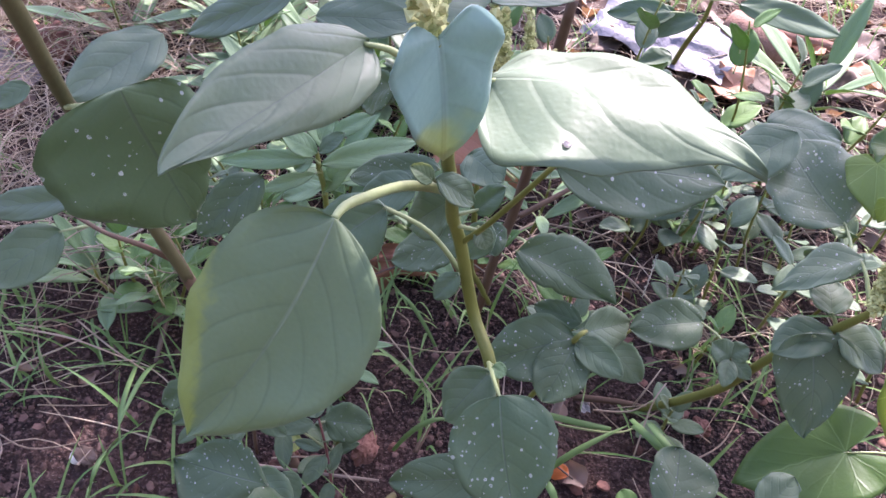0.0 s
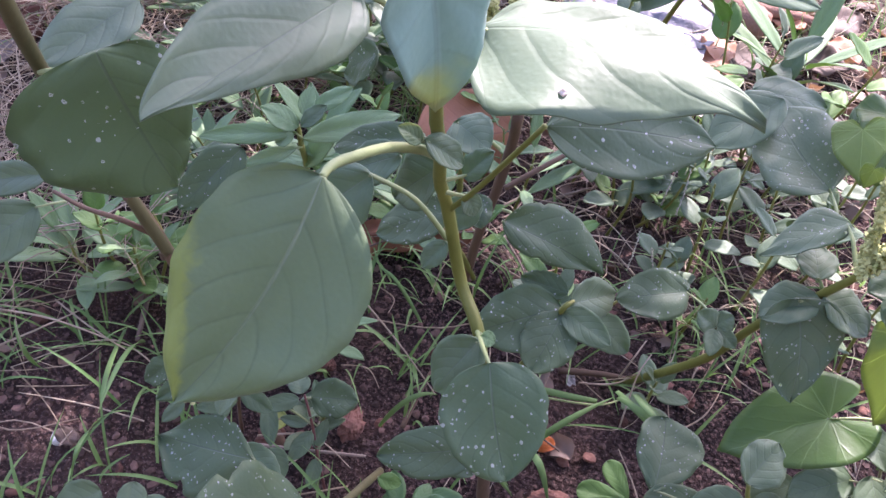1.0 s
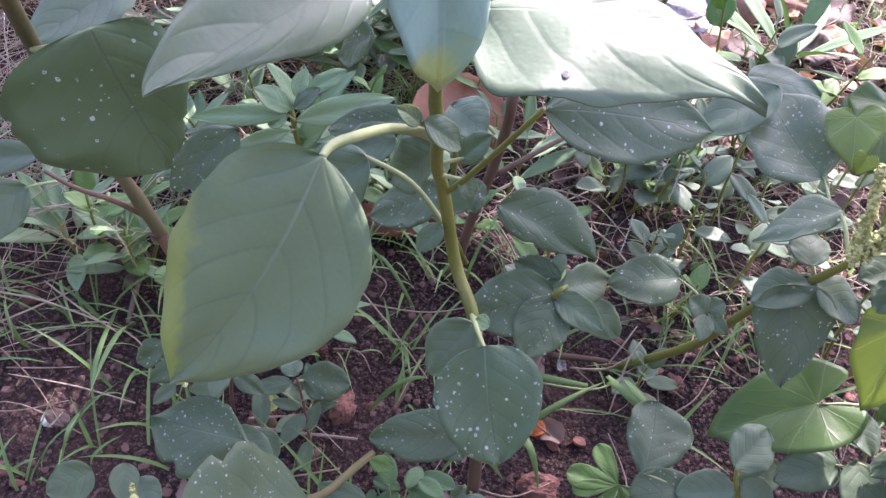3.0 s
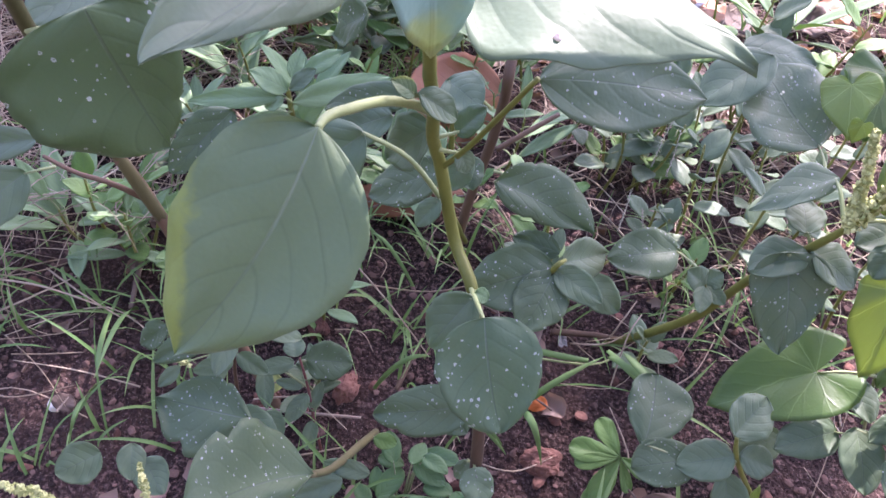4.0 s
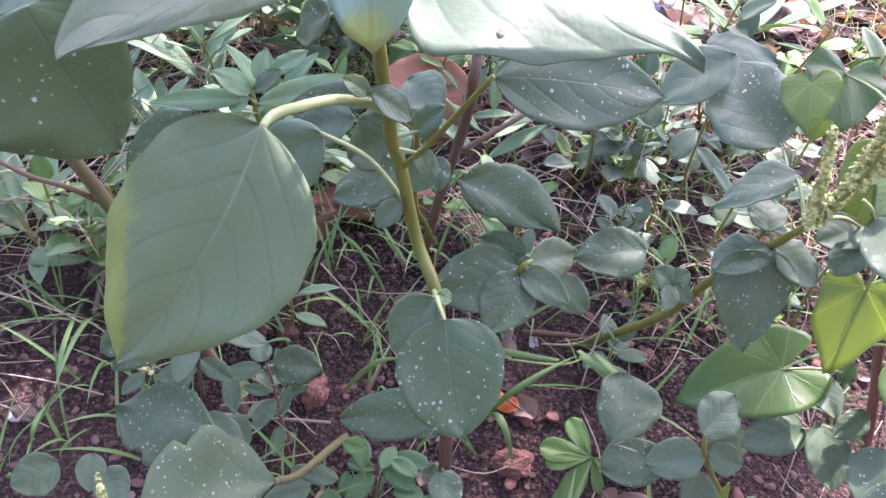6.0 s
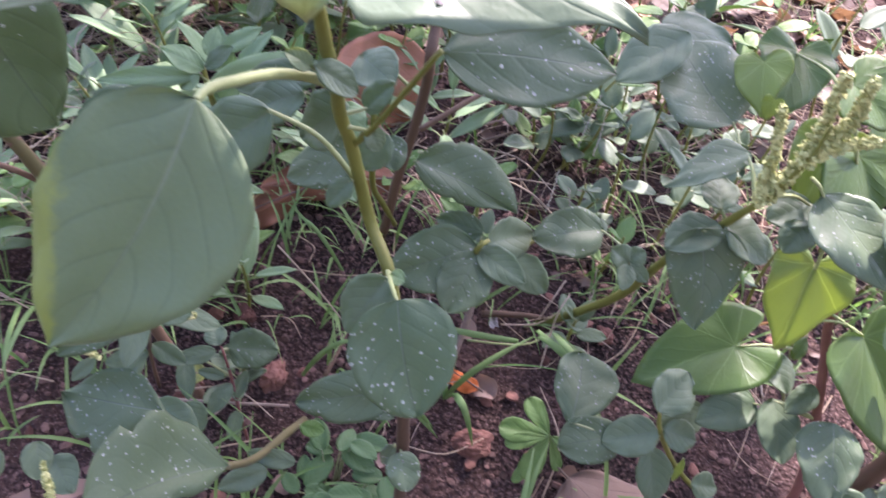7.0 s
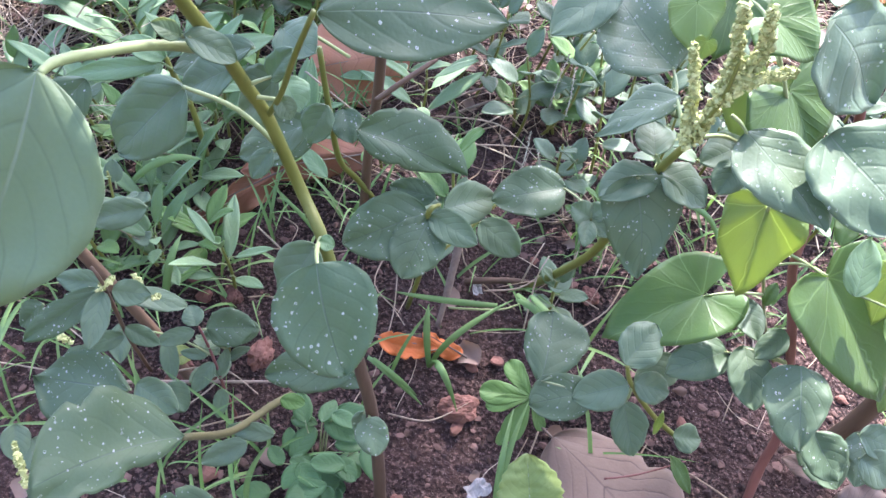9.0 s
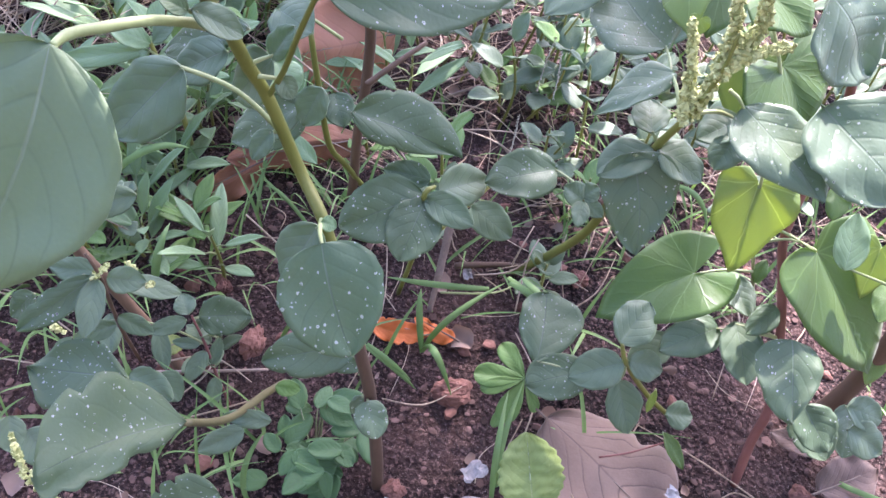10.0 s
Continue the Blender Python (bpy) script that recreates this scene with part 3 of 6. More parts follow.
wall()


# ---- small herbs ----
def weed(name, base, tall, count, length, width, material, seed, label, shape="lance"):
    """A herb: a thin stem with leaves turning round it."""
    g = random.Random(seed)
    x, y, _ = base
    foot = Vector((x, y, height(x, y) - 0.002))
    ob = plant(name, foot, label, "plant", "wild herbs")
    lean = Vector((g.uniform(-0.2, 0.2), g.uniform(-0.2, 0.2), 1))
    top = foot + lean * tall
    stem(ob, [foot, foot + lean * tall * 0.5 + Vector((g.uniform(-1, 1), g.uniform(-1, 1), 0)) * 0.1 * tall, top], [0.0018, 0.0015, 0.0009], STEM, sides=7)
    turn = g.uniform(0, 6.28)
    for i in range(count):
        f = 0.25 + 0.75 * (i + 0.5) / count
        turn += 2.4 + g.uniform(-0.3, 0.3)
        at = foot + lean * tall * f
        rise = math.radians(g.uniform(5, 35) + 35 * f ** 3)
        way = Vector((math.cos(turn) * math.cos(rise), math.sin(turn) * math.cos(rise), math.sin(rise)))
        size = g.uniform(0.75, 1.15) * (1.1 - 0.35 * f)
        out = at + way * 0.18 * length
        leaf(ob, shape, tuple(out), tuple(out + way * length * size), width * size, (0, 0, 1), material, stalk=tuple(at), rib=False, stalk_r=0.0007,
             fold=g.uniform(8, 22), droop=g.uniform(0.05, 0.25), nv=10, nu=6)
    return ob


def patch(name, base, reach, count, size, material, seed, label):
    """A low mat of stalked round leaves from one root."""
    g = random.Random(seed)
    x, y, _ = base
    ob = plant(name, (x, y, height(x, y) - 0.002), label, "plant", "wild herbs")
    for i in range(count):
        a, r = g.uniform(0, 6.28), reach * math.sqrt(g.random())
        top = Vector((x + math.cos(a) * r, y + math.sin(a) * r, g.uniform(0.012, 0.045)))
        d = g.uniform(0, 6.28)
        s = size * g.uniform(0.7, 1.25)
        tip = top + Vector((math.cos(d), math.sin(d), g.uniform(-0.2, 0.4))) * s * 1.4
        leaf(ob, "ovate" if i % 3 else "round", tuple(top), tuple(tip), 0.88 * s, (0.1 * math.cos(a), 0.1 * math.sin(a), 1), material, stalk=(x + 0.4 * math.cos(a) * r, y + 0.4 * math.sin(a) * r, 0.002), rib=False,
             stalk_r=0.0006, fold=g.uniform(5, 20), droop=0.1, nv=8, nu=6)
    return ob


# ---- the tall amaranth in the middle ----
middle = plant("amaranth_plant", (0.135, 0.285, -0.004), "tall green amaranth with broad dusty leaves rooted in soil", "plant", "amaranth plants")
stem(middle, [(0.123, 0.303, 0.178), (0.114, 0.312, 0.235), (0.106, 0.322, 0.272), (0.094, 0.343, 0.285), (0.083, 0.345, 0.33), (0.078, 0.339, 0.352), (0.077, 0.321, 0.384), (0.075, 0.305, 0.41), (0.074, 0.292, 0.432), (0.069, 0.27, 0.48)], [0.0035, 0.0033, 0.0031, 0.0030, 0.0029, 0.0028, 0.0026, 0.0024, 0.0021, 0.0014], STEM)
stem(middle, [(0.135, 0.285, -0.004), (0.134, 0.290, 0.05), (0.129, 0.303, 0.12), (0.123, 0.303, 0.178), (0.118, 0.308, 0.207)], [0.0046, 0.0044, 0.0040, 0.0037, 0.0034], STEM_BROWN, "stem_base", label="brown woody lower stem")
leaf(middle, "point", (0.048, 0.257, 0.424), (0.012, 0.215, 0.368), 0.054, (-0.03, -0.79, 0.62), material=AMARANTH_YELLOW_EDGE, fold=8, droop=0.16, stalk_r=0.0016, bend=-0.085)
stem(middle, [(0.077, 0.319, 0.383), (0.070, 0.310, 0.393), (0.061, 0.296, 0.404), (0.053, 0.277, 0.415), (0.049, 0.265, 0.4215), (0.0475, 0.257, 0.4235)], [0.0021, 0.0019, 0.0017, 0.0016, 0.0015, 0.0011], STEM_PALE, "petiole", 8)
leaf(middle, "point", (0.085, 0.276, 0.463), (0.1498, 0.2586, 0.4593), 0.0461, (0.05, -0.12, 0.99), material=AMARANTH, stalk=(0.076, 0.278, 0.45), fold=-6, curl=0.015, droop=0.37, bend=-0.082, sides=(0.69, 0.40, 1.31, 0.25, 0.47), stalk_r=0.0012)
leaf(middle, "ovate", (0.053, 0.276, 0.469), (0.025, 0.215, 0.472), 0.0245, (0.55, -0.38, 0.74), material=AMARANTH_LIT, stalk=(0.063, 0.28, 0.462), fold=4, curl=0, droop=0.12, bend=-0.021, sides=(0.93, 0.26, 1.07, 0.44, 0.52))
leaf(middle, "heart", (0.073, 0.247, 0.490), (0.077, 0.249, 0.456), 0.0270, (0.62, -0.72, 0.30), material=YOUNG_LIT, stalk=(0.071, 0.27, 0.475), fold=17, droop=0.12, lobes=0.13, ripple=0.05)
# unseen leaf, added above the view to cast shade on the sunlit leaf
leaf(middle, "ovate", (0.097, 0.279, 0.514), (0.152, 0.293, 0.508), 0.021, (0.05, -0.2, 0.97), stalk=(0.070, 0.266, 0.484), fold=8, droop=0.2)
leaf(middle, "ovate", (0.072, 0.301, 0.405), (0.086, 0.306, 0.392), 0.011, (0.68, -0.44, 0.59), fold=25, stalk=(0.077, 0.32, 0.385))
leaf(middle, "ovate", (0.071, 0.3, 0.405), (0.063, 0.3, 0.41), 0.007, (0.39, -0.54, 0.75), fold=30, material=AMARANTH_YELLOW_EDGE, stalk=(0.077, 0.319, 0.386))
leaf(middle, "ovate", (0.088, 0.341, 0.355), (0.098, 0.342, 0.37), 0.012, (-0.64, -0.65, 0.41), fold=20, stalk=(0.078, 0.339, 0.352))
leaf(middle, "ovate", (0.084, 0.339, 0.316), (0.075, 0.331, 0.305), 0.011, (-0.28, -0.66, 0.7), fold=20, stalk=(0.086, 0.351, 0.303))
leaf(middle, "ovate", (0.09, 0.342, 0.345), (0.095, 0.339, 0.335), 0.010, (0.41, -0.77, 0.48), fold=20, stalk=(0.08, 0.341, 0.345))
leaf(middle, "shield", (0.109, 0.285, 0.304), (0.122, 0.249, 0.272), 0.0454, (-0.06, -0.68, 0.73), material=RINGED, stalk=(0.105, 0.322, 0.274), bites=0, fold=4, droop=0.12, bend=0.025, sides=(1.01, 0.36, 0.99, 0.44, 0.39), notch=0.05, ripple=0.015, stalk_r=0.0011)
leaf(middle, "ovate", (0.105, 0.307, 0.288), (0.088, 0.295, 0.26), 0.025, (-0.46, -0.68, 0.56), fold=8, stalk=(0.106, 0.322, 0.27))
leaf(middle, "ovate", (0.106, 0.312, 0.285), (0.113, 0.311, 0.282), 0.008, (0.29, -0.43, 0.85), fold=20, material=WEED, stalk=(0.106, 0.322, 0.272))
leaf(middle, "ovate", (0.122, 0.325, 0.15), (0.06, 0.321, 0.13), 0.0322, (-0.23, -0.60, 0.76), material=SPOTTED_SHADED, stalk=(0.124, 0.307, 0.165), fold=10)
leaf(middle, "ovate", (0.099, 0.341, 0.13), (0.123, 0.326, 0.11), 0.0269, (0.27, -0.71, 0.65), material=SPOTTED_SHADED, stalk=(0.124, 0.311, 0.15), fold=10)
leaf(middle, "cup", (0.127, 0.296, 0.125), (0.134, 0.277, 0.112), 0.0210, (0.10, -0.74, 0.67), material=BITTEN, stalk=(0.128, 0.305, 0.115), fold=8, droop=0.05)
leaf(middle, "ovate", (0.124, 0.305, 0.115), (0.119, 0.298, 0.1), 0.011, (-0.29, -0.83, 0.47), material=BITTEN, stalk=(0.127, 0.305, 0.115))
# pale bare stalks
stem(middle, [(0.087, 0.352, 0.3), (0.068, 0.354, 0.325), (0.046, 0.353, 0.338)], [0.0015, 0.0012, 0.0010], STEM_PALE, "side_stalk", 7)
stem(middle, [(0.083, 0.345, 0.33), (0.092, 0.337, 0.35), (0.102, 0.324, 0.38), (0.112, 0.316, 0.406)], [0.0015, 0.0013, 0.0012, 0.001], STEM, "side_stalk", 7)
leaf(middle, "ovate", (0.047, 0.353, 0.338), (0.012, 0.343, 0.305), 0.033, (-0.36, -0.73, 0.58), fold=8, material=AMARANTH)

# plain pale lump standing in for a tiny snail on the leaf
lump_v, lump_f = lump_data(0.0012, random.Random(4), 0.9, 3)
husk = new("pale_lump", mesh_of("pale_lump", lump_v, lump_f, PALE_LUMP))
husk.location = (0.1045, 0.2520, 0.4646)
tagged(husk, "tiny pale round lump on a leaf, standing in for a snail", "husk")

# ---- the amaranth with the brown stem behind it ----
behind = plant("amaranth_plant", (0.103, 0.566, -0.004), "amaranth with a dark brown stem and broad leaves", "plant", "amaranth plants")
stem(behind, [(0.103, 0.566, -0.004), (0.108, 0.546, 0.045), (0.113, 0.541, 0.115), (0.12, 0.538, 0.17), (0.124, 0.535, 0.22), (0.123, 0.528, 0.25), (0.125, 0.545, 0.275), (0.126, 0.509, 0.37)], [0.0046, 0.0044, 0.0042, 0.0042, 0.0040, 0.0040, 0.0036, 0.0032], STEM_BROWN)
leaf(behind, "ovate", (0.116, 0.413, 0.260), (0.183, 0.413, 0.225), 0.0375, (0.39, -0.56, 0.73), material=SPOTTED_SHADED, stalk=(0.123, 0.489, 0.195), fold=4, curl=0, droop=0.10, bend=-0.034, sides=(1.28, 0.46, 0.72, 0.32, 0.63))
leaf(middle, "ovate", (0.113, 0.318, 0.404), (0.182, 0.342, 0.387), 0.0332, (0.37, -0.50, 0.79), material=SPOTTED_SHADED, fold=4, curl=0, droop=0.13, bend=-0.042, sides=(0.91, 0.45, 1.09, 0.39, 0.62))
leaf(behind, "ovate", (0.081, 0.409, 0.33), (0.099, 0.391, 0.33), 0.025, (-0.3, -0.32, 0.9), material=AMARANTH, stalk=(0.109, 0.453, 0.28), fold=10)
leaf(behind, "ovate", (0.066, 0.406, 0.32), (0.013, 0.429, 0.285), 0.020, (-0.62, -0.41, 0.67), material=SPOTTED_SHADED, fold=10)
leaf(behind, "ovate", (0.076, 0.407, 0.3), (0.052, 0.41, 0.27), 0.032, (-0.68, -0.57, 0.46), material=AMARANTH, fold=10)
leaf(behind, "ovate", (0.086, 0.427, 0.25), (0.04, 0.427, 0.22), 0.030, (-0.47, -0.51, 0.72), material=SPOTTED_SHADED, fold=10)
leaf(behind, "ovate", (0.099, 0.421, 0.27), (0.087, 0.411, 0.25), 0.020, (-0.35, -0.74, 0.58), material=AMARANTH, fold=10)
leaf(behind, "ovate", (0.027, 0.504, 0.3), (0.002, 0.522, 0.27), 0.029, (-0.8, -0.45, 0.41), material=SPOTTED_SHADED, fold=10)
leaf(behind, "ovate", (0.013, 0.48, 0.36), (0.08, 0.519, 0.36), 0.028, (0.3, -0.51, 0.81), material=AMARANTH_LIT, fold=10)
leaf(behind, "ovate", (0.082, 0.36, 0.44), (0.115, 0.394, 0.43), 0.011, (0.36, -0.07, 0.93), material=AMARANTH_LIT, fold=10)
leaf(behind, "ovate", (-0.013, 0.47, 0.36), (0.044, 0.479, 0.36), 0.024, (0.1, -0.59, 0.8), material=AMARANTH_LIT, fold=10)
stem(behind, [(0.116, 0.548, 0.045), (0.103, 0.531, 0.09), (0.093, 0.504, 0.14), (0.09, 0.49, 0.2), (0.087, 0.486, 0.26)], [0.0026, 0.0025, 0.0024, 0.0022, 0.0018], STEM, "branch")
stem(behind, [(0.122, 0.501, 0.205), (0.138, 0.508, 0.215), (0.164, 0.525, 0.225)], [0.0022, 0.002, 0.0016], STEM_BROWN, "branch")
leaf(behind, "ovate", (0.085, 0.467, 0.22), (0.044, 0.451, 0.19), 0.033, (-0.28, -0.63, 0.72), material=SPOTTED_SHADED, fold=8)
leaf(behind, "ovate", (0.055, 0.4, 0.31), (0.025, 0.405, 0.29), 0.025, (-0.52, -0.56, 0.64), material=AMARANTH, fold=8)
leaf(behind, "ovate", (0.069, 0.454, 0.26), (0.08, 0.436, 0.25), 0.0239, (0.05, -0.68, 0.73), material=WEED, fold=8)
leaf(behind, "ovate", (0.1, 0.485, 0.21), (0.108, 0.463, 0.2), 0.0220, (0.01, -0.66, 0.76), material=SPOTTED_SHADED, fold=8)
leaf(behind, "lance", (0.081, 0.512, 0.11), (0.057, 0.537, 0.12), 0.0138, (0.00, -0.64, 0.77), material=WEED, fold=8)

# ---- the low amaranth shoot with leaves round one node ----
shoot = plant("amaranth_shoot", (0.151, 0.459, 0), "low amaranth shoot with spotted leaves round one node", "plant", "amaranth plants")
stem(shoot, [(0.151, 0.459, 0), (0.161, 0.435, 0.1), (0.159, 0.388, 0.214), (0.166, 0.393, 0.22)], [0.0022, 0.002, 0.0018, 0.0012], STEM)
leaf(shoot, "ovate", (0.159, 0.39, 0.216), (0.109, 0.372, 0.205), 0.0404, (-0.04, -0.66, 0.75), material=SPOTTED_SHADED, fold=8, stalk=(0.16, 0.388, 0.214))
leaf(shoot, "ovate", (0.16, 0.386, 0.214), (0.145, 0.355, 0.195), 0.0338, (-0.07, -0.71, 0.70), material=SPOTTED_SHADED, fold=8)
leaf(shoot, "ovate", (0.161, 0.388, 0.216), (0.189, 0.37, 0.212), 0.0195, (-0.08, -0.63, 0.77), material=AMARANTH, fold=14)
leaf(shoot, "ovate", (0.164, 0.403, 0.215), (0.135, 0.416, 0.21), 0.0182, (-0.26, -0.61, 0.75), material=SPOTTED_SHADED, fold=14)
leaf(shoot, "ovate", (0.171, 0.415, 0.19), (0.209, 0.447, 0.17), 0.0289, (0.48, -0.43, 0.76), material=AMARANTH, fold=12)
leaf(shoot, "ovate", (0.204, 0.463, 0.12), (0.237, 0.448, 0.1), 0.0280, (0.19, -0.75, 0.63), material=AMARANTH, fold=10)
stem(shoot, [(0.161, 0.435, 0.1), (0.186, 0.432, 0.14), (0.213, 0.446, 0.165)], [0.0013, 0.0012, 0.001], STEM, "branch", 7)

# ---- the flowering amaranth with the long bent stem ----
bent = plant("flowering_amaranth", (0.257, 0.484, 0), "flowering amaranth with bent stem and pale green seed heads", "plant", "amaranth plants")
stem(bent, [(0.258, 0.487, -0.004), (0.277, 0.466, 0.05), (0.291, 0.439, 0.12), (0.286, 0.404, 0.21), (0.274, 0.36, 0.292), (0.276, 0.348, 0.325), (0.279, 0.343, 0.355), (0.279, 0.344, 0.375)], [0.0036, 0.0036, 0.0034, 0.0029, 0.0023, 0.0016, 0.0010, 0.0007], STEM)
leaf(bent, "egg", (0.260, 0.353, 0.295), (0.267, 0.320, 0.253), 0.0415, (-0.05, -0.57, 0.82), material=SPOTTED_SHADED, stalk=(0.271, 0.358, 0.29), fold=4, curl=0, droop=0.07, bend=-0.041, sides=(1.06, 0.24, 0.94, 0.31, 0.32))
leaf(bent, "ovate", (0.271, 0.36, 0.292), (0.242, 0.344, 0.288), 0.023, (-0.07, -0.12, 0.99), fold=14, material=AMARANTH)
leaf(bent, "ovate", (0.271, 0.364, 0.298), (0.273, 0.388, 0.3), 0.020, (-0.13, -0.07, 0.99), fold=14, material=AMARANTH, stalk=(0.275, 0.361, 0.292))
leaf(bent, "ovate", (0.274, 0.358, 0.294), (0.297, 0.344, 0.285), 0.026, (0.21, -0.26, 0.94), fold=14, material=AMARANTH)
leaf(bent, "point", (0.278, 0.380, 0.324), (0.238, 0.367, 0.307), 0.0219, (-0.35, -0.10, 0.93), material=BITTEN, stalk=(0.276, 0.356, 0.32), fold=4, curl=0, droop=0.11, bend=0.005, sides=(0.78, 0.40, 1.22, 0.25, 0.44))
leaf(bent, "egg", (0.293, 0.430, 0.301), (0.258, 0.475, 0.319), 0.0632, (-0.02, -0.39, 0.92), material=BITTEN, stalk=(0.285, 0.393, 0.3), fold=4, curl=0, droop=0.13, bend=-0.016, sides=(0.96, 0.38, 1.04, 0.43, 0.62))
leaf(bent, "ovate", (0.261, 0.469, 0.33), (0.223, 0.444, 0.31), 0.031, (-0.25, -0.35, 0.9), fold=10, material=AMARANTH)
leaf(bent, "ovate", (0.259, 0.504, 0.31), (0.313, 0.513, 0.3), 0.029, (0.22, -0.26, 0.94), fold=10, material=AMARANTH)
leaf(bent, "ovate", (0.312, 0.361, 0.312), (0.29, 0.354, 0.305), 0.022, (-0.26, -0.17, 0.95), fold=14, material=AMARANTH, stalk=(0.279, 0.35, 0.325))
leaf(bent, "ovate", (0.306, 0.35, 0.31), (0.296, 0.338, 0.3), 0.017, (-0.33, -0.43, 0.84), fold=14, material=AMARANTH)
leaf(bent, "egg", (0.296, 0.342, 0.337), (0.327, 0.300, 0.321), 0.0376, (-0.03, -0.39, 0.92), material=BITTEN, stalk=(0.287, 0.344, 0.345), fold=4, curl=0, droop=0.14, bend=-0.015, sides=(0.95, 0.49, 1.05, 0.33, 0.62), stalk_r=0.0008)
leaf(bent, "egg", (0.329, 0.335, 0.345), (0.357, 0.293, 0.33), 0.050, (-0.16, -0.43, 0.89), material=BITTEN, fold=8)
leaf(bent, "egg", (0.302, 0.337, 0.4), (0.332, 0.327, 0.37), 0.047, (0.4, -0.69, 0.61), material=BITTEN, fold=8)
leaf(bent, "ovate", (0.258, 0.45, 0.178), (0.205, 0.429, 0.186), 0.0366, (0.18, -0.46, 0.87), material=SPOTTED_SHADED, fold=12, stalk=(0.272, 0.425, 0.18))
leaf(bent, "ovate", (0.271, 0.419, 0.182), (0.257, 0.423, 0.19), 0.0181, (0.33, -0.62, 0.71), material=AMARANTH, fold=16)
leaf(bent, "ovate", (0.271, 0.42, 0.182), (0.281, 0.424, 0.19), 0.0150, (-0.42, -0.61, 0.67), material=AMARANTH, fold=16)
leaf(bent, "ovate", (0.27, 0.417, 0.182), (0.265, 0.398, 0.178), 0.0131, (-0.07, -0.49, 0.87), material=AMARANTH, fold=16)
leaf(bent, "ovate", (0.272, 0.417, 0.182), (0.284, 0.407, 0.178), 0.0119, (0.03, -0.59, 0.81), material=AMARANTH, fold=16)
stem(bent, [(0.299, 0.441, 0.13), (0.282, 0.426, 0.16), (0.271, 0.419, 0.182)], [0.0014, 0.0012, 0.001], STEM, "branch", 7)

# ---- the reddish-stemmed amaranth ----
red = plant("amaranth_plant", (0.416, 0.283, 0), "amaranth with a reddish stem and spotted leaves", "plant", "amaranth plants")
stem(red, [(0.418, 0.285, -0.004), (0.413, 0.299, 0.05), (0.412, 0.309, 0.09), (0.408, 0.338, 0.135), (0.397, 0.357, 0.175), (0.389, 0.372, 0.205), (0.391, 0.388, 0.25), (0.376, 0.38, 0.31), (0.338, 0.355, 0.37)], [0.0034, 0.0034, 0.0032, 0.0030, 0.0030, 0.0028, 0.0026, 0.0024, 0.002], STEM_RED)
leaf(red, "egg", (0.392, 0.317, 0.170), (0.385, 0.269, 0.152), 0.0427, (-0.08, -0.61, 0.79), material=SPOTTED_SHADED, stalk=(0.403, 0.323, 0.13), fold=4, curl=0, droop=0.12, bend=0.002, sides=(0.88, 0.26, 1.12, 0.39, 0.39))
leaf(red, "ovate", (0.421, 0.298, 0.115), (0.436, 0.271, 0.1), 0.0312, (0.02, -0.69, 0.72), material=SPOTTED_SHADED, fold=8, stalk=(0.412, 0.313, 0.1))
leaf(red, "ovate", (0.365, 0.345, 0.137), (0.322, 0.330, 0.132), 0.0282, (-0.09, -0.40, 0.91), material=AMARANTH, stalk=(0.407, 0.338, 0.135), fold=4, curl=0, droop=0.11, bend=0.012, sides=(0.96, 0.36, 1.04, 0.41, 0.38))
leaf(red, "ovate", (0.374, 0.345, 0.145), (0.377, 0.306, 0.13), 0.0289, (-0.10, -0.63, 0.77), material=AMARANTH, fold=10, stalk=(0.407, 0.338, 0.135))
leaf(red, "ovate", (0.377, 0.379, 0.15), (0.382, 0.347, 0.15), 0.0215, (-0.17, -0.38, 0.91), material=AMARANTH, fold=14)
leaf(red, "ovate", (0.397, 0.347, 0.16), (0.376, 0.333, 0.15), 0.0171, (-0.25, -0.53, 0.81), material=AMARANTH, fold=14)
leaf(red, "ovate", (0.463, 0.304, 0.1), (0.492, 0.298, 0.09), 0.0246, (0.23, -0.55, 0.80), material=AMARANTH, fold=12)
leaf(red, "ovate", (0.464, 0.291, 0.09), (0.49, 0.279, 0.08), 0.0273, (0.17, -0.60, 0.78), material=AMARANTH, fold=12)
leaf(red, "ovate", (0.494, 0.323, 0.06), (0.48, 0.286, 0.05), 0.0273, (-0.18, -0.50, 0.85), material=SPOTTED_SHADED, fold=12)
leaf(red, "ovate", (0.433, 0.308, 0.09), (0.45, 0.275, 0.075), 0.0332, (-0.01, -0.66, 0.76), material=SPOTTED_SHADED, fold=12)

# ---- the thick brown stem at the edge ----
thick = plant("woody_shoot", (0.484, 0.33, 0), "thick brown woody shoot leaning out of the soil", "plant", "amaranth plants")
stem(thick, [(0.486, 0.332, -0.004), (0.495, 0.334, 0.05), (0.492, 0.337, 0.12), (0.463, 0.329, 0.2)], [0.0075, 0.007, 0.0065, 0.006], STEM_BROWN)
leaf(thick, "ovate", (0.407, 0.336, 0.22), (0.415, 0.363, 0.24), 0.0197, (-0.31, -0.70, 0.64), material=WEED, fold=14, stalk=(0.463, 0.329, 0.2))
leaf(thick, "ovate", (0.456, 0.344, 0.2), (0.439, 0.319, 0.19), 0.019, (-0.31, -0.17, 0.94), material=VINE, fold=14, stalk=(0.47, 0.33, 0.18))
leaf(thick, "lance", (0.5, 0.346, 0.12), (0.483, 0.321, 0.1), 0.015, (-0.44, -0.37, 0.82), material=VINE_YELLOW, fold=14, stalk=(0.492, 0.337, 0.12))
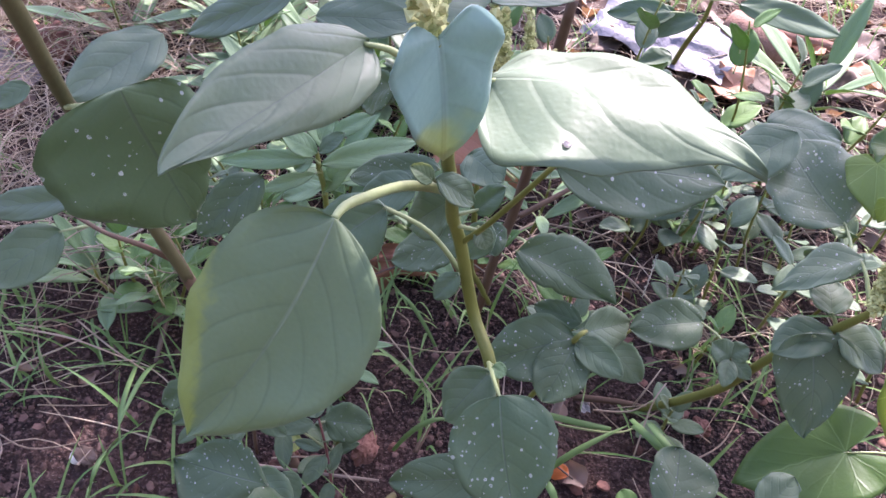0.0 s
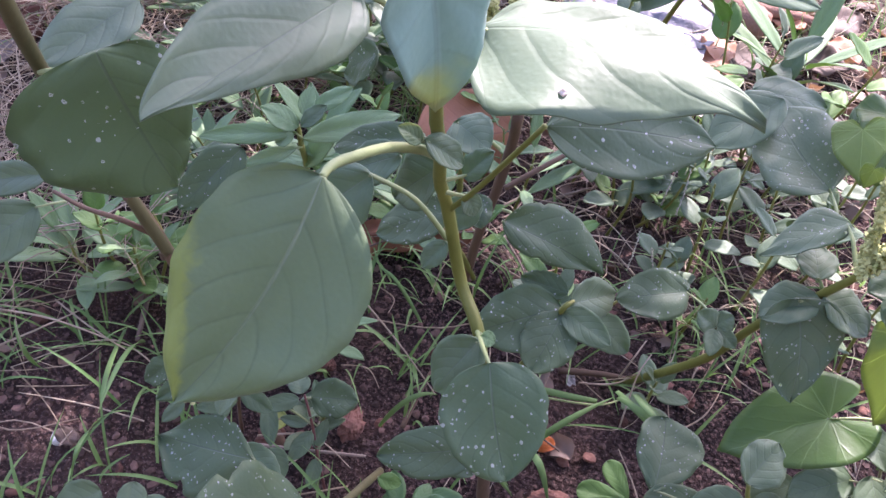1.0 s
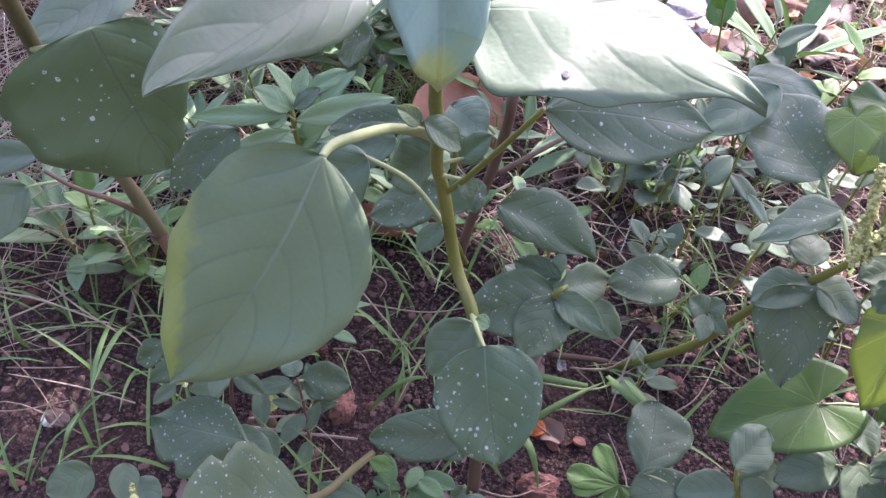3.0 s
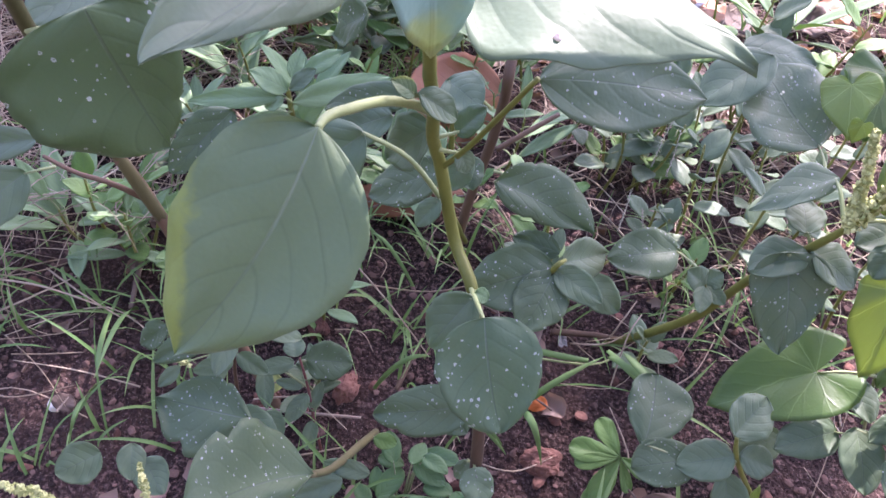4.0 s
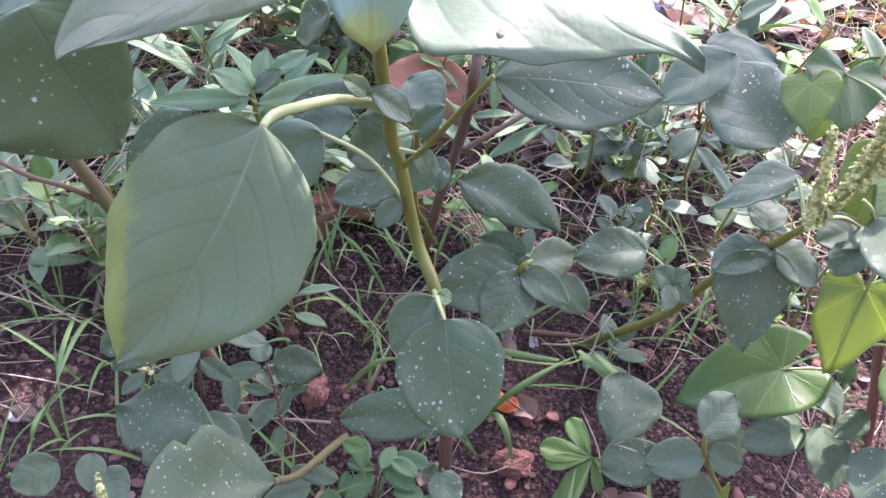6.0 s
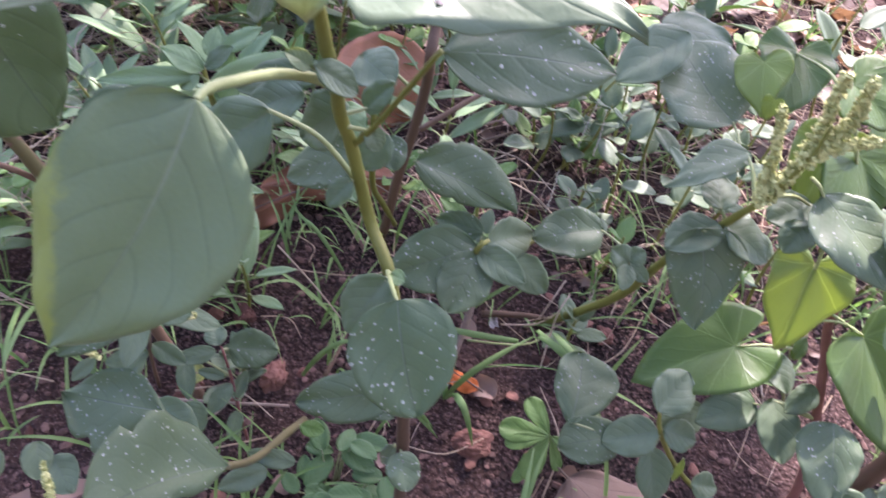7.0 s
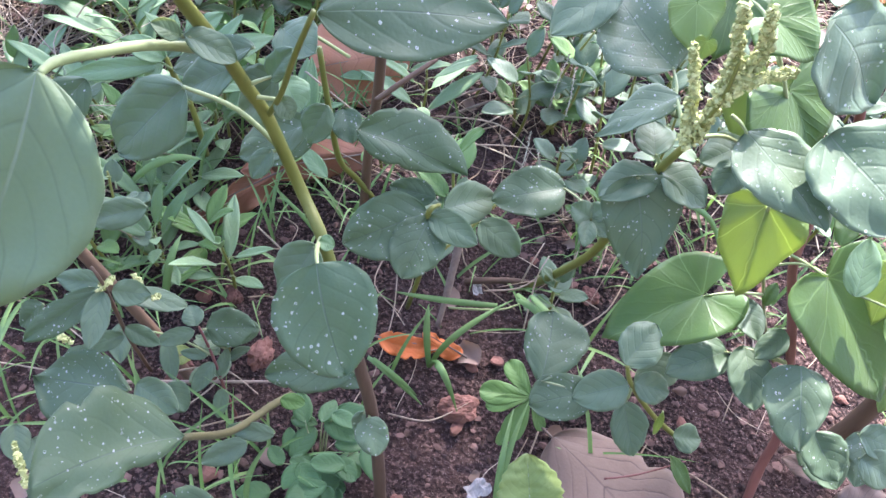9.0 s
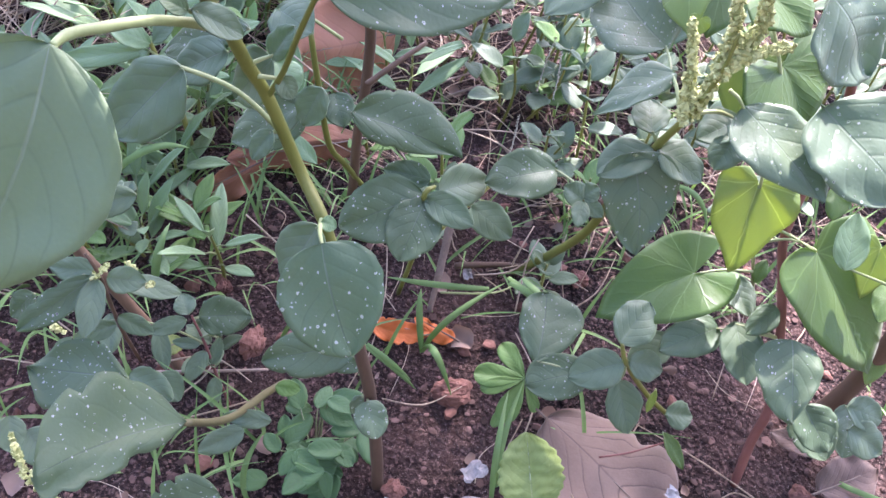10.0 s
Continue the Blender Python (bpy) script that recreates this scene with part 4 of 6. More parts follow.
leaf(thick, "ovate", (0.386, 0.357, 0.27), (0.38, 0.341, 0.26), 0.013, (-0.37, -0.4, 0.84), material=VINE, fold=14)

# ---- the climbing vine with heart-shaped leaves ----
vine = plant("climbing_vine", (0.478, 0.415, 0), "climbing vine with bright heart-shaped leaves", "plant")
stem(vine, [(0.478, 0.415, 0), (0.42, 0.388, 0.1), (0.391, 0.382, 0.16), (0.369, 0.376, 0.21), (0.353, 0.373, 0.25), (0.338, 0.372, 0.3), (0.324, 0.37, 0.335), (0.311, 0.383, 0.36)], [0.0013, 0.0012, 0.0012, 0.0011, 0.001, 0.001, 0.001, 0.0008], STEM_PALE, sides=7)
leaf(vine, "heart", (0.326, 0.374, 0.336), (0.341, 0.355, 0.316), 0.067, (0.26, -0.61, 0.75), material=VINE, fold=10, droop=0.15, lobes=0.30, stalk=(0.327, 0.372, 0.33))
leaf(vine, "heart", (0.352, 0.375, 0.252), (0.351, 0.354, 0.195), 0.047, (-0.34, -0.88, 0.33), material=VINE_YELLOW, fold=20, droop=0.22, lobes=0.14, ripple=0.07, stalk=(0.354, 0.373, 0.245))
leaf(vine, "heart", (0.406, 0.36, 0.205), (0.456, 0.307, 0.14), 0.078, (0.24, -0.66, 0.72), material=VINE, fold=16, droop=0.12, lobes=0.12, stalk=(0.371, 0.381, 0.21))
leaf(vine, "heart", (0.347, 0.374, 0.16), (0.284, 0.361, 0.122), 0.062, (-0.47, -0.23, 0.85), material=VINE, fold=14, droop=0.15, lobes=0.32, stalk=(0.392, 0.38, 0.155))
leaf(vine, "heart", (0.437, 0.353, 0.22), (0.434, 0.337, 0.19), 0.028, (-0.48, -0.76, 0.44), material=VINE_YELLOW, fold=12, droop=0.12, lobes=0.2)
leaf(vine, "heart", (0.3243, 0.4628, 0.3316), (0.3089, 0.4221, 0.314), 0.044, (-0.10, -0.35, 0.93), material=VINE, fold=10, lobes=0.22, ripple=0.05, stalk=(0.318, 0.378, 0.347))
leaf(vine, "heart", (0.297, 0.443, 0.335), (0.295, 0.416, 0.320), 0.030, (-0.55, -0.66, 0.45), material=VINE_YELLOW, fold=12, lobes=0.2)
leaf(vine, "heart", (0.323, 0.39, 0.33), (0.312, 0.367, 0.3), 0.037, (-0.45, -0.62, 0.64), material=VINE_YELLOW, fold=12, lobes=0.2)
leaf(vine, "heart", (0.305, 0.381, 0.37), (0.327, 0.367, 0.36), 0.040, (0.13, -0.44, 0.89), material=VINE, fold=12, lobes=0.25)
leaf(vine, "heart", (0.298, 0.417, 0.33), (0.296, 0.413, 0.32), 0.012, (-0.43, -0.83, 0.36), material=VINE_YELLOW, fold=12, lobes=0.2)
leaf(vine, "lance", (0.37, 0.376, 0.21), (0.366, 0.366, 0.2), 0.009, (-0.38, -0.55, 0.74), material=VINE, fold=18)
leaf(vine, "lance", (0.394, 0.374, 0.15), (0.402, 0.387, 0.16), 0.010, (-0.37, -0.44, 0.82), material=VINE, fold=18)
stem(vine, [(0.375, 0.371, 0.2), (0.389, 0.366, 0.21), (0.407, 0.361, 0.205)], [0.001, 0.0009, 0.0008], STEM_PALE, "tendril", 6)

# ---- the low leafy amaranth by the dry leaf ----
low = plant("amaranth_seedling", (0.381, 0.338, 0), "low amaranth seedling with sunlit crinkled leaves", "plant", "amaranth plants")
stem(low, [(0.382, 0.338, -0.003), (0.342, 0.334, 0.05), (0.304, 0.328, 0.115), (0.294, 0.33, 0.14)], [0.002, 0.002, 0.0018, 0.0012], STEM)
leaf(low, "ovate", (0.299, 0.326, 0.122), (0.263, 0.32, 0.112), 0.0281, (-0.23, -0.43, 0.87), material=AMARANTH, fold=14)
leaf(low, "ovate", (0.304, 0.328, 0.12), (0.33, 0.326, 0.112), 0.0223, (0.24, -0.50, 0.83), material=AMARANTH, fold=14)
leaf(low, "ovate", (0.293, 0.331, 0.14), (0.316, 0.358, 0.148), 0.0295, (-0.11, -0.49, 0.87), material=AMARANTH, fold=12)
leaf(low, "ovate", (0.301, 0.324, 0.1), (0.312, 0.297, 0.07), 0.027, (0.13, -0.71, 0.7), material=AMARANTH, fold=14, stalk=(0.303, 0.327, 0.115))
leaf(low, "egg", (0.241, 0.329, 0.115), (0.254, 0.383, 0.119), 0.0455, (-0.04, -0.40, 0.91), material=SPOTTED_SHADED, stalk=(0.291, 0.326, 0.09), fold=4, curl=0, droop=0.12, bend=0.021, sides=(0.80, 0.60, 1.20, 0.66, 0.83))
leaf(low, "ovate", (0.280, 0.327, 0.111), (0.234, 0.317, 0.107), 0.0331, (-0.04, -0.46, 0.89), material=SPOTTED_SHADED, stalk=(0.304, 0.327, 0.1), fold=4, curl=0, droop=0.11, bend=-0.001, sides=(0.98, 0.50, 1.02, 0.59, 0.66))
leaf(low, "ovate", (0.352, 0.32, 0.05), (0.377, 0.324, 0.04), 0.0220, (0.35, -0.41, 0.84), material=AMARANTH, fold=12)
leaf(low, "lance", (0.34, 0.331, 0.07), (0.337, 0.322, 0.05), 0.006, (-0.3, -0.86, 0.42), material=VINE_YELLOW, fold=12)
leaf(low, "lance", (0.347, 0.306, 0.05), (0.364, 0.285, 0.03), 0.012, (0.22, -0.56, 0.8), material=VINE, fold=12)
leaf(low, "ovate", (0.348, 0.357, 0.1), (0.315, 0.344, 0.09), 0.0244, (-0.19, -0.49, 0.85), material=AMARANTH, fold=10)

# ---- the lime-green crinkled herb in front ----
herb = plant("crinkled_herb", (0.243, 0.204, 0), "lime green herb with crinkled toothed leaves", "plant")
stem(herb, [(0.243, 0.204, -0.003), (0.233, 0.212, 0.07), (0.228, 0.219, 0.115)], [0.0022, 0.002, 0.0016], STEM_PALE)
leaf(herb, "ovate", (0.227, 0.229, 0.118), (0.224, 0.27, 0.138), 0.040, (-0.04, -0.44, 0.9), material=LIME, fold=12, droop=0.05, teeth=0.06, stalk=(0.228, 0.219, 0.115))
leaf(herb, "ovate", (0.238, 0.214, 0.1), (0.304, 0.208, 0.12), 0.039, (-0.3, -0.13, 0.94), material=LIME, fold=14, teeth=0.06, stalk=(0.232, 0.213, 0.08))
leaf(herb, "ovate", (0.222, 0.211, 0.1), (0.167, 0.193, 0.12), 0.035, (0.35, -0.04, 0.94), material=LIME, fold=14, teeth=0.06, stalk=(0.232, 0.213, 0.08))
leaf(herb, "ovate", (0.229, 0.218, 0.116), (0.215, 0.223, 0.128), 0.012, (0.51, -0.4, 0.76), material=LIME, fold=20, teeth=0.06)
leaf(herb, "ovate", (0.229, 0.218, 0.114), (0.241, 0.213, 0.124), 0.013, (-0.65, 0.01, 0.76), material=LIME, fold=20, teeth=0.06)
leaf(herb, "ovate", (0.229, 0.218, 0.11), (0.224, 0.202, 0.115), 0.012, (0.09, 0.27, 0.96), material=LIME, fold=20, teeth=0.06)
leaf(herb, "ovate", (0.234, 0.211, 0.1), (0.247, 0.197, 0.11), 0.018, (-0.44, 0.21, 0.87), material=LIME, fold=20, teeth=0.06)
leaf(herb, "ovate", (0.227, 0.216, 0.115), (0.231, 0.231, 0.125), 0.014, (-0.16, -0.52, 0.84), material=LIME, fold=20, teeth=0.06)
leaf(herb, "ovate", (0.225, 0.205, 0.1), (0.198, 0.221, 0.11), 0.015, (0.18, -0.28, 0.94), material=LIME, fold=20, teeth=0.06)
leaf(herb, "ovate", (0.238, 0.207, 0.09), (0.259, 0.186, 0.09), 0.040, (-0.11, -0.1, 0.99), material=LIME, fold=14, teeth=0.06)

# ---- the left amaranth ----
left = plant("amaranth_plant", (-0.024, 0.38, 0), "amaranth with a leaning brown stem and large dark spotted leaf", "plant", "amaranth plants")
stem(left, [(-0.024, 0.382, -0.004), (-0.052, 0.404, 0.045), (-0.088, 0.404, 0.2), (-0.096, 0.393, 0.262)], [0.0046, 0.0044, 0.0040, 0.0037], STEM_BROWN, "stem_base", label="brown woody lower stem")
stem(left, [(-0.088, 0.404, 0.2), (-0.096, 0.393, 0.262), (-0.107, 0.387, 0.315), (-0.092, 0.354, 0.372), (-0.067, 0.312, 0.44), (-0.063, 0.303, 0.46)], [0.0038, 0.0036, 0.0034, 0.0032, 0.0031, 0.0030], STEM_OLIVE)
leaf(left, "cup", (-0.054, 0.336, 0.397), (-0.033, 0.331, 0.337), 0.0689, (0.30, -0.82, 0.45), material=DARK_SPOTTED, stalk=(-0.09, 0.35, 0.372), fold=4, curl=0, droop=0.14, bend=0.017, sides=(0.75, 0.26, 1.25, 0.39, 0.30))
leaf(left, "ovate", (-0.083, 0.432, 0.36), (-0.113, 0.384, 0.35), 0.029, (0.37, -0.41, 0.84), material=AMARANTH_LIT, fold=12, stalk=(-0.134, 0.477, 0.3))
leaf(left, "ovate", (-0.175, 0.44, 0.22), (-0.242, 0.436, 0.2), 0.0229, (-0.17, -0.74, 0.66), material=AMARANTH_LIT, fold=12)
leaf(left, "ovate", (-0.184, 0.428, 0.2), (-0.22, 0.389, 0.18), 0.0350, (0.12, -0.75, 0.65), material=AMARANTH, fold=12, stalk=(-0.168, 0.436, 0.2))
leaf(left, "ovate", (-0.184, 0.451, 0.3), (-0.205, 0.438, 0.29), 0.015, (0.06, -0.68, 0.73), material=AMARANTH, fold=12)
leaf(left, "ovate", (-0.046, 0.445, 0.26), (-0.078, 0.411, 0.235), 0.0285, (0.03, -0.78, 0.62), material=SPOTTED_SHADED, fold=10)
stem(left, [(-0.094, 0.401, 0.22), (-0.107, 0.396, 0.235), (-0.128, 0.397, 0.24), (-0.147, 0.402, 0.245)], [0.002, 0.0018, 0.0014, 0.0012], STEM_BROWN, "branch", 8)

# ---- the low plant close by on the left ----
close = plant("flowering_amaranth", (0.059, 0.37, 0), "low amaranth with two broad spotted leaves close to the ground", "plant", "amaranth plants")
leaf(close, "cup", (0.037, 0.252, 0.195), (-0.007, 0.209, 0.241), 0.0461, (0.73, -0.00, 0.69), material=SPOTTED_SHADED, bites=6, fold=4, curl=0, droop=0.12, bend=0.071, sides=(0.65, 0.75, 1.35, 0.53, 0.67))
leaf(close, "cup", (-0.005, 0.289, 0.171), (-0.065, 0.301, 0.161), 0.0474, (-0.22, -0.39, 0.89), material=SPOTTED_SHADED, bites=5, fold=4, curl=0, droop=0.16, bend=-0.010, sides=(1.16, 0.51, 0.84, 0.43, 1.10))
leaf(close, "ovate", (-0.037, 0.337, 0.08), (-0.005, 0.318, 0.08), 0.0241, (-0.11, -0.50, 0.86), material=AMARANTH, fold=10)
leaf(close, "ovate", (0.06, 0.338, 0.06), (0.077, 0.34, 0.05), 0.0124, (0.43, -0.62, 0.66), material=CLOVER, fold=10)
leaf(close, "ovate", (0.061, 0.307, 0.07), (0.028, 0.311, 0.07), 0.0134, (-0.03, -0.60, 0.80), material=AMARANTH, fold=10)
leaf(close, "ovate", (0.043, 0.301, 0.07), (0.013, 0.289, 0.06), 0.0173, (-0.09, -0.69, 0.72), material=AMARANTH, fold=10)
leaf(close, "ovate", (-0.092, 0.272, 0.14), (-0.112, 0.257, 0.14), 0.0248, (0.22, -0.61, 0.76), material=AMARANTH, fold=10)
leaf(close, "ovate", (0.039, 0.248, 0.1), (0.001, 0.224, 0.1), 0.0462, (0.16, -0.58, 0.80), material=SPOTTED_SHADED, fold=8, stalk=(0.031, 0.262, 0.03))
leaf(close, "ovate", (-0.074, 0.279, 0.12), (-0.056, 0.26, 0.12), 0.0211, (0.01, -0.35, 0.94), material=AMARANTH, fold=10)
leaf(close, "ovate", (-0.077, 0.28, 0.14), (-0.073, 0.262, 0.13), 0.0162, (0.32, -0.63, 0.71), material=AMARANTH, fold=10)
stem(close, [(0.058, 0.372, -0.003), (0.052, 0.343, 0.04), (0.038, 0.297, 0.097), (0.037, 0.252, 0.195)], [0.0032, 0.003, 0.0026, 0.0018], STEM_OLIVE, sides=8)

# ---- herbs with narrow leaves ----
whorl = plant("broadleaf_weed", (-0.054, 0.621, 0.06), "bright green weed with long narrow leaves in a whorl", "plant", "wild herbs")
whorl.location.z = -0.003
stem(whorl, [(whorl.location.x, whorl.location.y, -0.003), (-0.048, 0.599, 0.1), (-0.044, 0.57, 0.16), (-0.043, 0.562, 0.185)], [0.0026, 0.0026, 0.0024, 0.0016], STEM)
leaf(whorl, "lance", (-0.044, 0.56, 0.18), (-0.125, 0.557, 0.165), 0.0172, (-0.14, -0.62, 0.78), material=WEED, fold=12, stalk=(-0.042, 0.564, 0.172))
leaf(whorl, "lance", (-0.046, 0.564, 0.16), (-0.09, 0.55, 0.145), 0.0139, (-0.14, -0.65, 0.74), material=WEED, fold=12, stalk=(-0.043, 0.569, 0.158))
leaf(whorl, "lance", (-0.041, 0.565, 0.17), (0.035, 0.595, 0.185), 0.0229, (-0.03, -0.63, 0.78), material=WEED, fold=12, stalk=(-0.043, 0.568, 0.162))
leaf(whorl, "lance", (-0.045, 0.587, 0.12), (-0.016, 0.587, 0.175), 0.023, (-0.59, -0.74, 0.31), material=WEED, fold=12, stalk=(-0.047, 0.593, 0.11))
leaf(whorl, "lance", (-0.043, 0.561, 0.185), (-0.07, 0.555, 0.205), 0.021, (0.6, -0.34, 0.72), material=WEED, fold=12)
leaf(whorl, "lance", (-0.041, 0.561, 0.186), (-0.021, 0.567, 0.205), 0.015, (-0.43, -0.63, 0.64), material=AMARANTH, fold=14)
leaf(whorl, "lance", (-0.04, 0.603, 0.17), (-0.01, 0.623, 0.185), 0.017, (-0.08, -0.53, 0.84), material=WEED, fold=12)
leaf(whorl, "lance", (-0.042, 0.571, 0.19), (-0.037, 0.589, 0.205), 0.013, (0.08, -0.66, 0.75), material=WEED, fold=16)
leaf(whorl, "lance", (-0.046, 0.558, 0.18), (-0.061, 0.555, 0.17), 0.015, (-0.37, -0.57, 0.74), material=WEED, fold=14)
leaf(whorl, "lance", (-0.051, 0.585, 0.14), (-0.017, 0.612, 0.13), 0.0202, (0.33, -0.46, 0.82), material=WEED, fold=12)
leaf(whorl, "lance", (-0.051, 0.604, 0.11), (-0.09, 0.601, 0.09), 0.024, (-0.4, -0.38, 0.83), material=WEED, fold=12)
# more of them
weed("broadleaf_weed", (-0.24, 0.529, 0), 0.06, 9, 0.075, 0.022, WEED, 4, "bright green weed with long narrow leaves in whorls")
weed("broadleaf_weed", (-0.203, 0.952, 0), 0.13, 11, 0.12, 0.030, WEED, 5, "bright green weed with long narrow leaves in whorls")
weed("broadleaf_weed", (0.523, 1.001, 0), 0.05, 9, 0.14, 0.030, WEED, 6, "rosette of long narrow leaves in dry litter")
weed("broadleaf_weed", (-0.369, 0.896, 0), 0.12, 9, 0.10, 0.026, WEED, 7, "bright green weed with long narrow leaves in whorls")
weed("broadleaf_weed", (-0.056, 0.58, 0), 0.05, 9, 0.06, 0.020, WEED, 8, "small bright weed between grass blades")
weed("broadleaf_weed", (-0.035, 0.518, 0), 0.04, 8, 0.055, 0.022, CLOVER, 9, "small bright weed between grass blades")
seedling = plant("seedling", (0.262, 0.353, -0.002), "green seedling with oval leaves round one node", "plant", "wild herbs")
stem(seedling, [seedling.location, (0.255, 0.355, 0.020), (0.250, 0.358, 0.035)], [0.0012, 0.0011, 0.0008], STEM, sides=7)
leaf(seedling, "spoon", (0.250, 0.357, 0.036), (0.232, 0.383, 0.045), 0.017, (0.1, -0.5, 0.85), material=CLOVER, fold=10, droop=0.1)
leaf(seedling, "spoon", (0.250, 0.357, 0.036), (0.209, 0.359, 0.040), 0.019, (-0.1, -0.4, 0.9), material=CLOVER, fold=10, droop=0.1)
leaf(seedling, "spoon", (0.250, 0.357, 0.036), (0.214, 0.349, 0.035), 0.013, (-0.1, -0.5, 0.85), material=CLOVER, fold=10, droop=0.1)
leaf(seedling, "spoon", (0.250, 0.357, 0.036), (0.231, 0.330, 0.015), 0.018, (-0.2, -0.6, 0.8), material=CLOVER, fold=10, droop=0.1)
leaf(seedling, "spoon", (0.250, 0.357, 0.036), (0.225, 0.328, 0.010), 0.010, (-0.2, -0.6, 0.8), material=CLOVER, fold=10, droop=0.1)
leaf(seedling, "spoon", (0.250, 0.357, 0.036), (0.260, 0.338, 0.015), 0.010, (0.2, -0.6, 0.8), material=CLOVER, fold=10, droop=0.1)
leaf(seedling, "spoon", (0.250, 0.357, 0.036), (0.274, 0.347, 0.030), 0.014, (0.2, -0.5, 0.8), material=CLOVER, fold=10, droop=0.1)
weed("seedling", (0.102, 0.261, 0), 0.02, 5, 0.030, 0.015, MAT_HERB, 11, "tiny seedling with spoon-shaped leaves", "spoon")
weed("small_herb", (0.339, 0.704, 0), 0.13, 6, 0.042, 0.026, AMARANTH, 12, "thin herb with small grey-green leaves", "ovate")
weed("small_herb", (0.337, 0.621, 0), 0.13, 6, 0.042, 0.026, AMARANTH, 13, "thin herb with small grey-green leaves", "ovate")
weed("small_herb", (0.418, 0.658, 0), 0.11, 6, 0.040, 0.025, AMARANTH, 14, "thin herb with small grey-green leaves", "ovate")
weed("small_herb", (0.295, 0.698, 0), 0.12, 7, 0.042, 0.026, AMARANTH, 15, "thin herb with small grey-green leaves", "ovate")
weed("small_herb", (0.281, 0.461, 0), 0.05, 8, 0.03, 0.018, AMARANTH, 16, "thin herb with small grey-green leaves", "ovate")
weed("small_herb", (0.259, 0.674, 0), 0.11, 6, 0.042, 0.026, AMARANTH, 17, "thin herb with small grey-green leaves", "ovate")
slim = plant("slim_herb", (0.017, 0.35, 0), "slim herb with small separate leaves on a reddish stalk", "plant", "wild herbs")
stem(slim, [(0.017, 0.351, -0.002), (0.011, 0.36, 0.03), (0.005, 0.372, 0.06), (-0.002, 0.382, 0.085)], [0.0014, 0.0012, 0.0011, 0.0008], STEM_RED, sides=7)
leaf(slim, "ovate", (-0.004, 0.383, 0.085), (-0.011, 0.397, 0.09), 0.0162, (0.09, -0.57, 0.81), material=AMARANTH, fold=12)
leaf(slim, "ovate", (-0.006, 0.38, 0.082), (-0.033, 0.373, 0.075), 0.0134, (-0.12, -0.63, 0.76), material=AMARANTH, fold=12)
leaf(slim, "ovate", (0.002, 0.384, 0.08), (0.036, 0.389, 0.075), 0.0304, (0.15, -0.57, 0.80), material=SPOTTED_SHADED, fold=8, stalk=(-0.002, 0.382, 0.08))
leaf(slim, "ovate", (0.005, 0.369, 0.055), (-0.008, 0.349, 0.045), 0.0136, (-0.01, -0.67, 0.74), material=AMARANTH, fold=12)
leaf(slim, "ovate", (0.009, 0.363, 0.045), (0.014, 0.381, 0.055), 0.0099, (0.02, -0.71, 0.71), material=AMARANTH, fold=12)
leaf(slim, "ovate", (0.01, 0.36, 0.03), (0.008, 0.34, 0.02), 0.0120, (0.05, -0.69, 0.73), material=AMARANTH, fold=12)
leaf(slim, "ovate", (0.001, 0.372, 0.06), (-0.021, 0.377, 0.055), 0.0088, (-0.23, -0.53, 0.82), material=AMARANTH, fold=12)
leaf(slim, "lance", (-0.032, 0.387, 0.06), (-0.024, 0.358, 0.045), 0.0142, (0.13, -0.66, 0.74), material=AMARANTH, fold=12)
leaf(slim, "lance", (-0.07, 0.398, 0.06), (-0.065, 0.369, 0.05), 0.0172, (0.14, -0.57, 0.81), material=AMARANTH, fold=12)
leaf(slim, "lance", (-0.097, 0.383, 0.05), (-0.111, 0.368, 0.04), 0.0115, (-0.02, -0.73, 0.68), material=AMARANTH, fold=12)
leaf(slim, "ovate", (-0.022, 0.349, 0.06), (-0.009, 0.331, 0.05), 0.0215, (0.17, -0.62, 0.76), material=AMARANTH, fold=12)
stem(slim, [(0.005, 0.372, 0.06), (-0.022, 0.383, 0.065), (-0.063, 0.393, 0.06), (-0.096, 0.385, 0.05)], [0.0009, 0.0008, 0.0007, 0.0005], STEM_PALE, "branch", 6)
weed("small_herb", (0.433, 0.833, 0), 0.11, 7, 0.05, 0.028, AMARANTH, 19, "thin herb with small grey-green leaves", "ovate")
weed("small_herb", (-0.001, 0.389, 0), 0.06, 9, 0.030, 0.015, AMARANTH, 20, "thin herb with small grey-green leaves", "ovate")
patch("herb_patch", (0.085, 0.310, 0), 0.040, 30, 0.0175, MAT_HERB, 22, "patch of small round-leaved ground herb")

# ---- seed heads ----
seed_head(bent, [(0.274, 0.348, 0.322), (0.272, 0.354, 0.345), (0.265, 0.359, 0.37)], 0.0038, 380, 1)
seed_head(bent, [(0.276, 0.348, 0.325), (0.279, 0.347, 0.345), (0.28, 0.35, 0.37), (0.271, 0.344, 0.4)], 0.0052, 620, 2)
seed_head(bent, [(0.279, 0.345, 0.355), (0.289, 0.344, 0.365), (0.304, 0.344, 0.37)], 0.0042, 360, 3)
seed_head(bent, [(0.279, 0.345, 0.352), (0.29, 0.348, 0.375), (0.281, 0.342, 0.4)], 0.0048, 520, 4)
seed_head(middle, [(0.071, 0.265, 0.48), (0.071, 0.241, 0.5), (0.072, 0.222, 0.515)], 0.0055, 190, 5, 3)
seed_head(behind, [(0.089, 0.374, 0.4), (0.089, 0.366, 0.42), (0.087, 0.374, 0.43)], 0.0045, 170, 6, 2)
seed_head(behind, [(0.102, 0.427, 0.38), (0.1, 0.423, 0.4)], 0.004, 100, 7, 1)
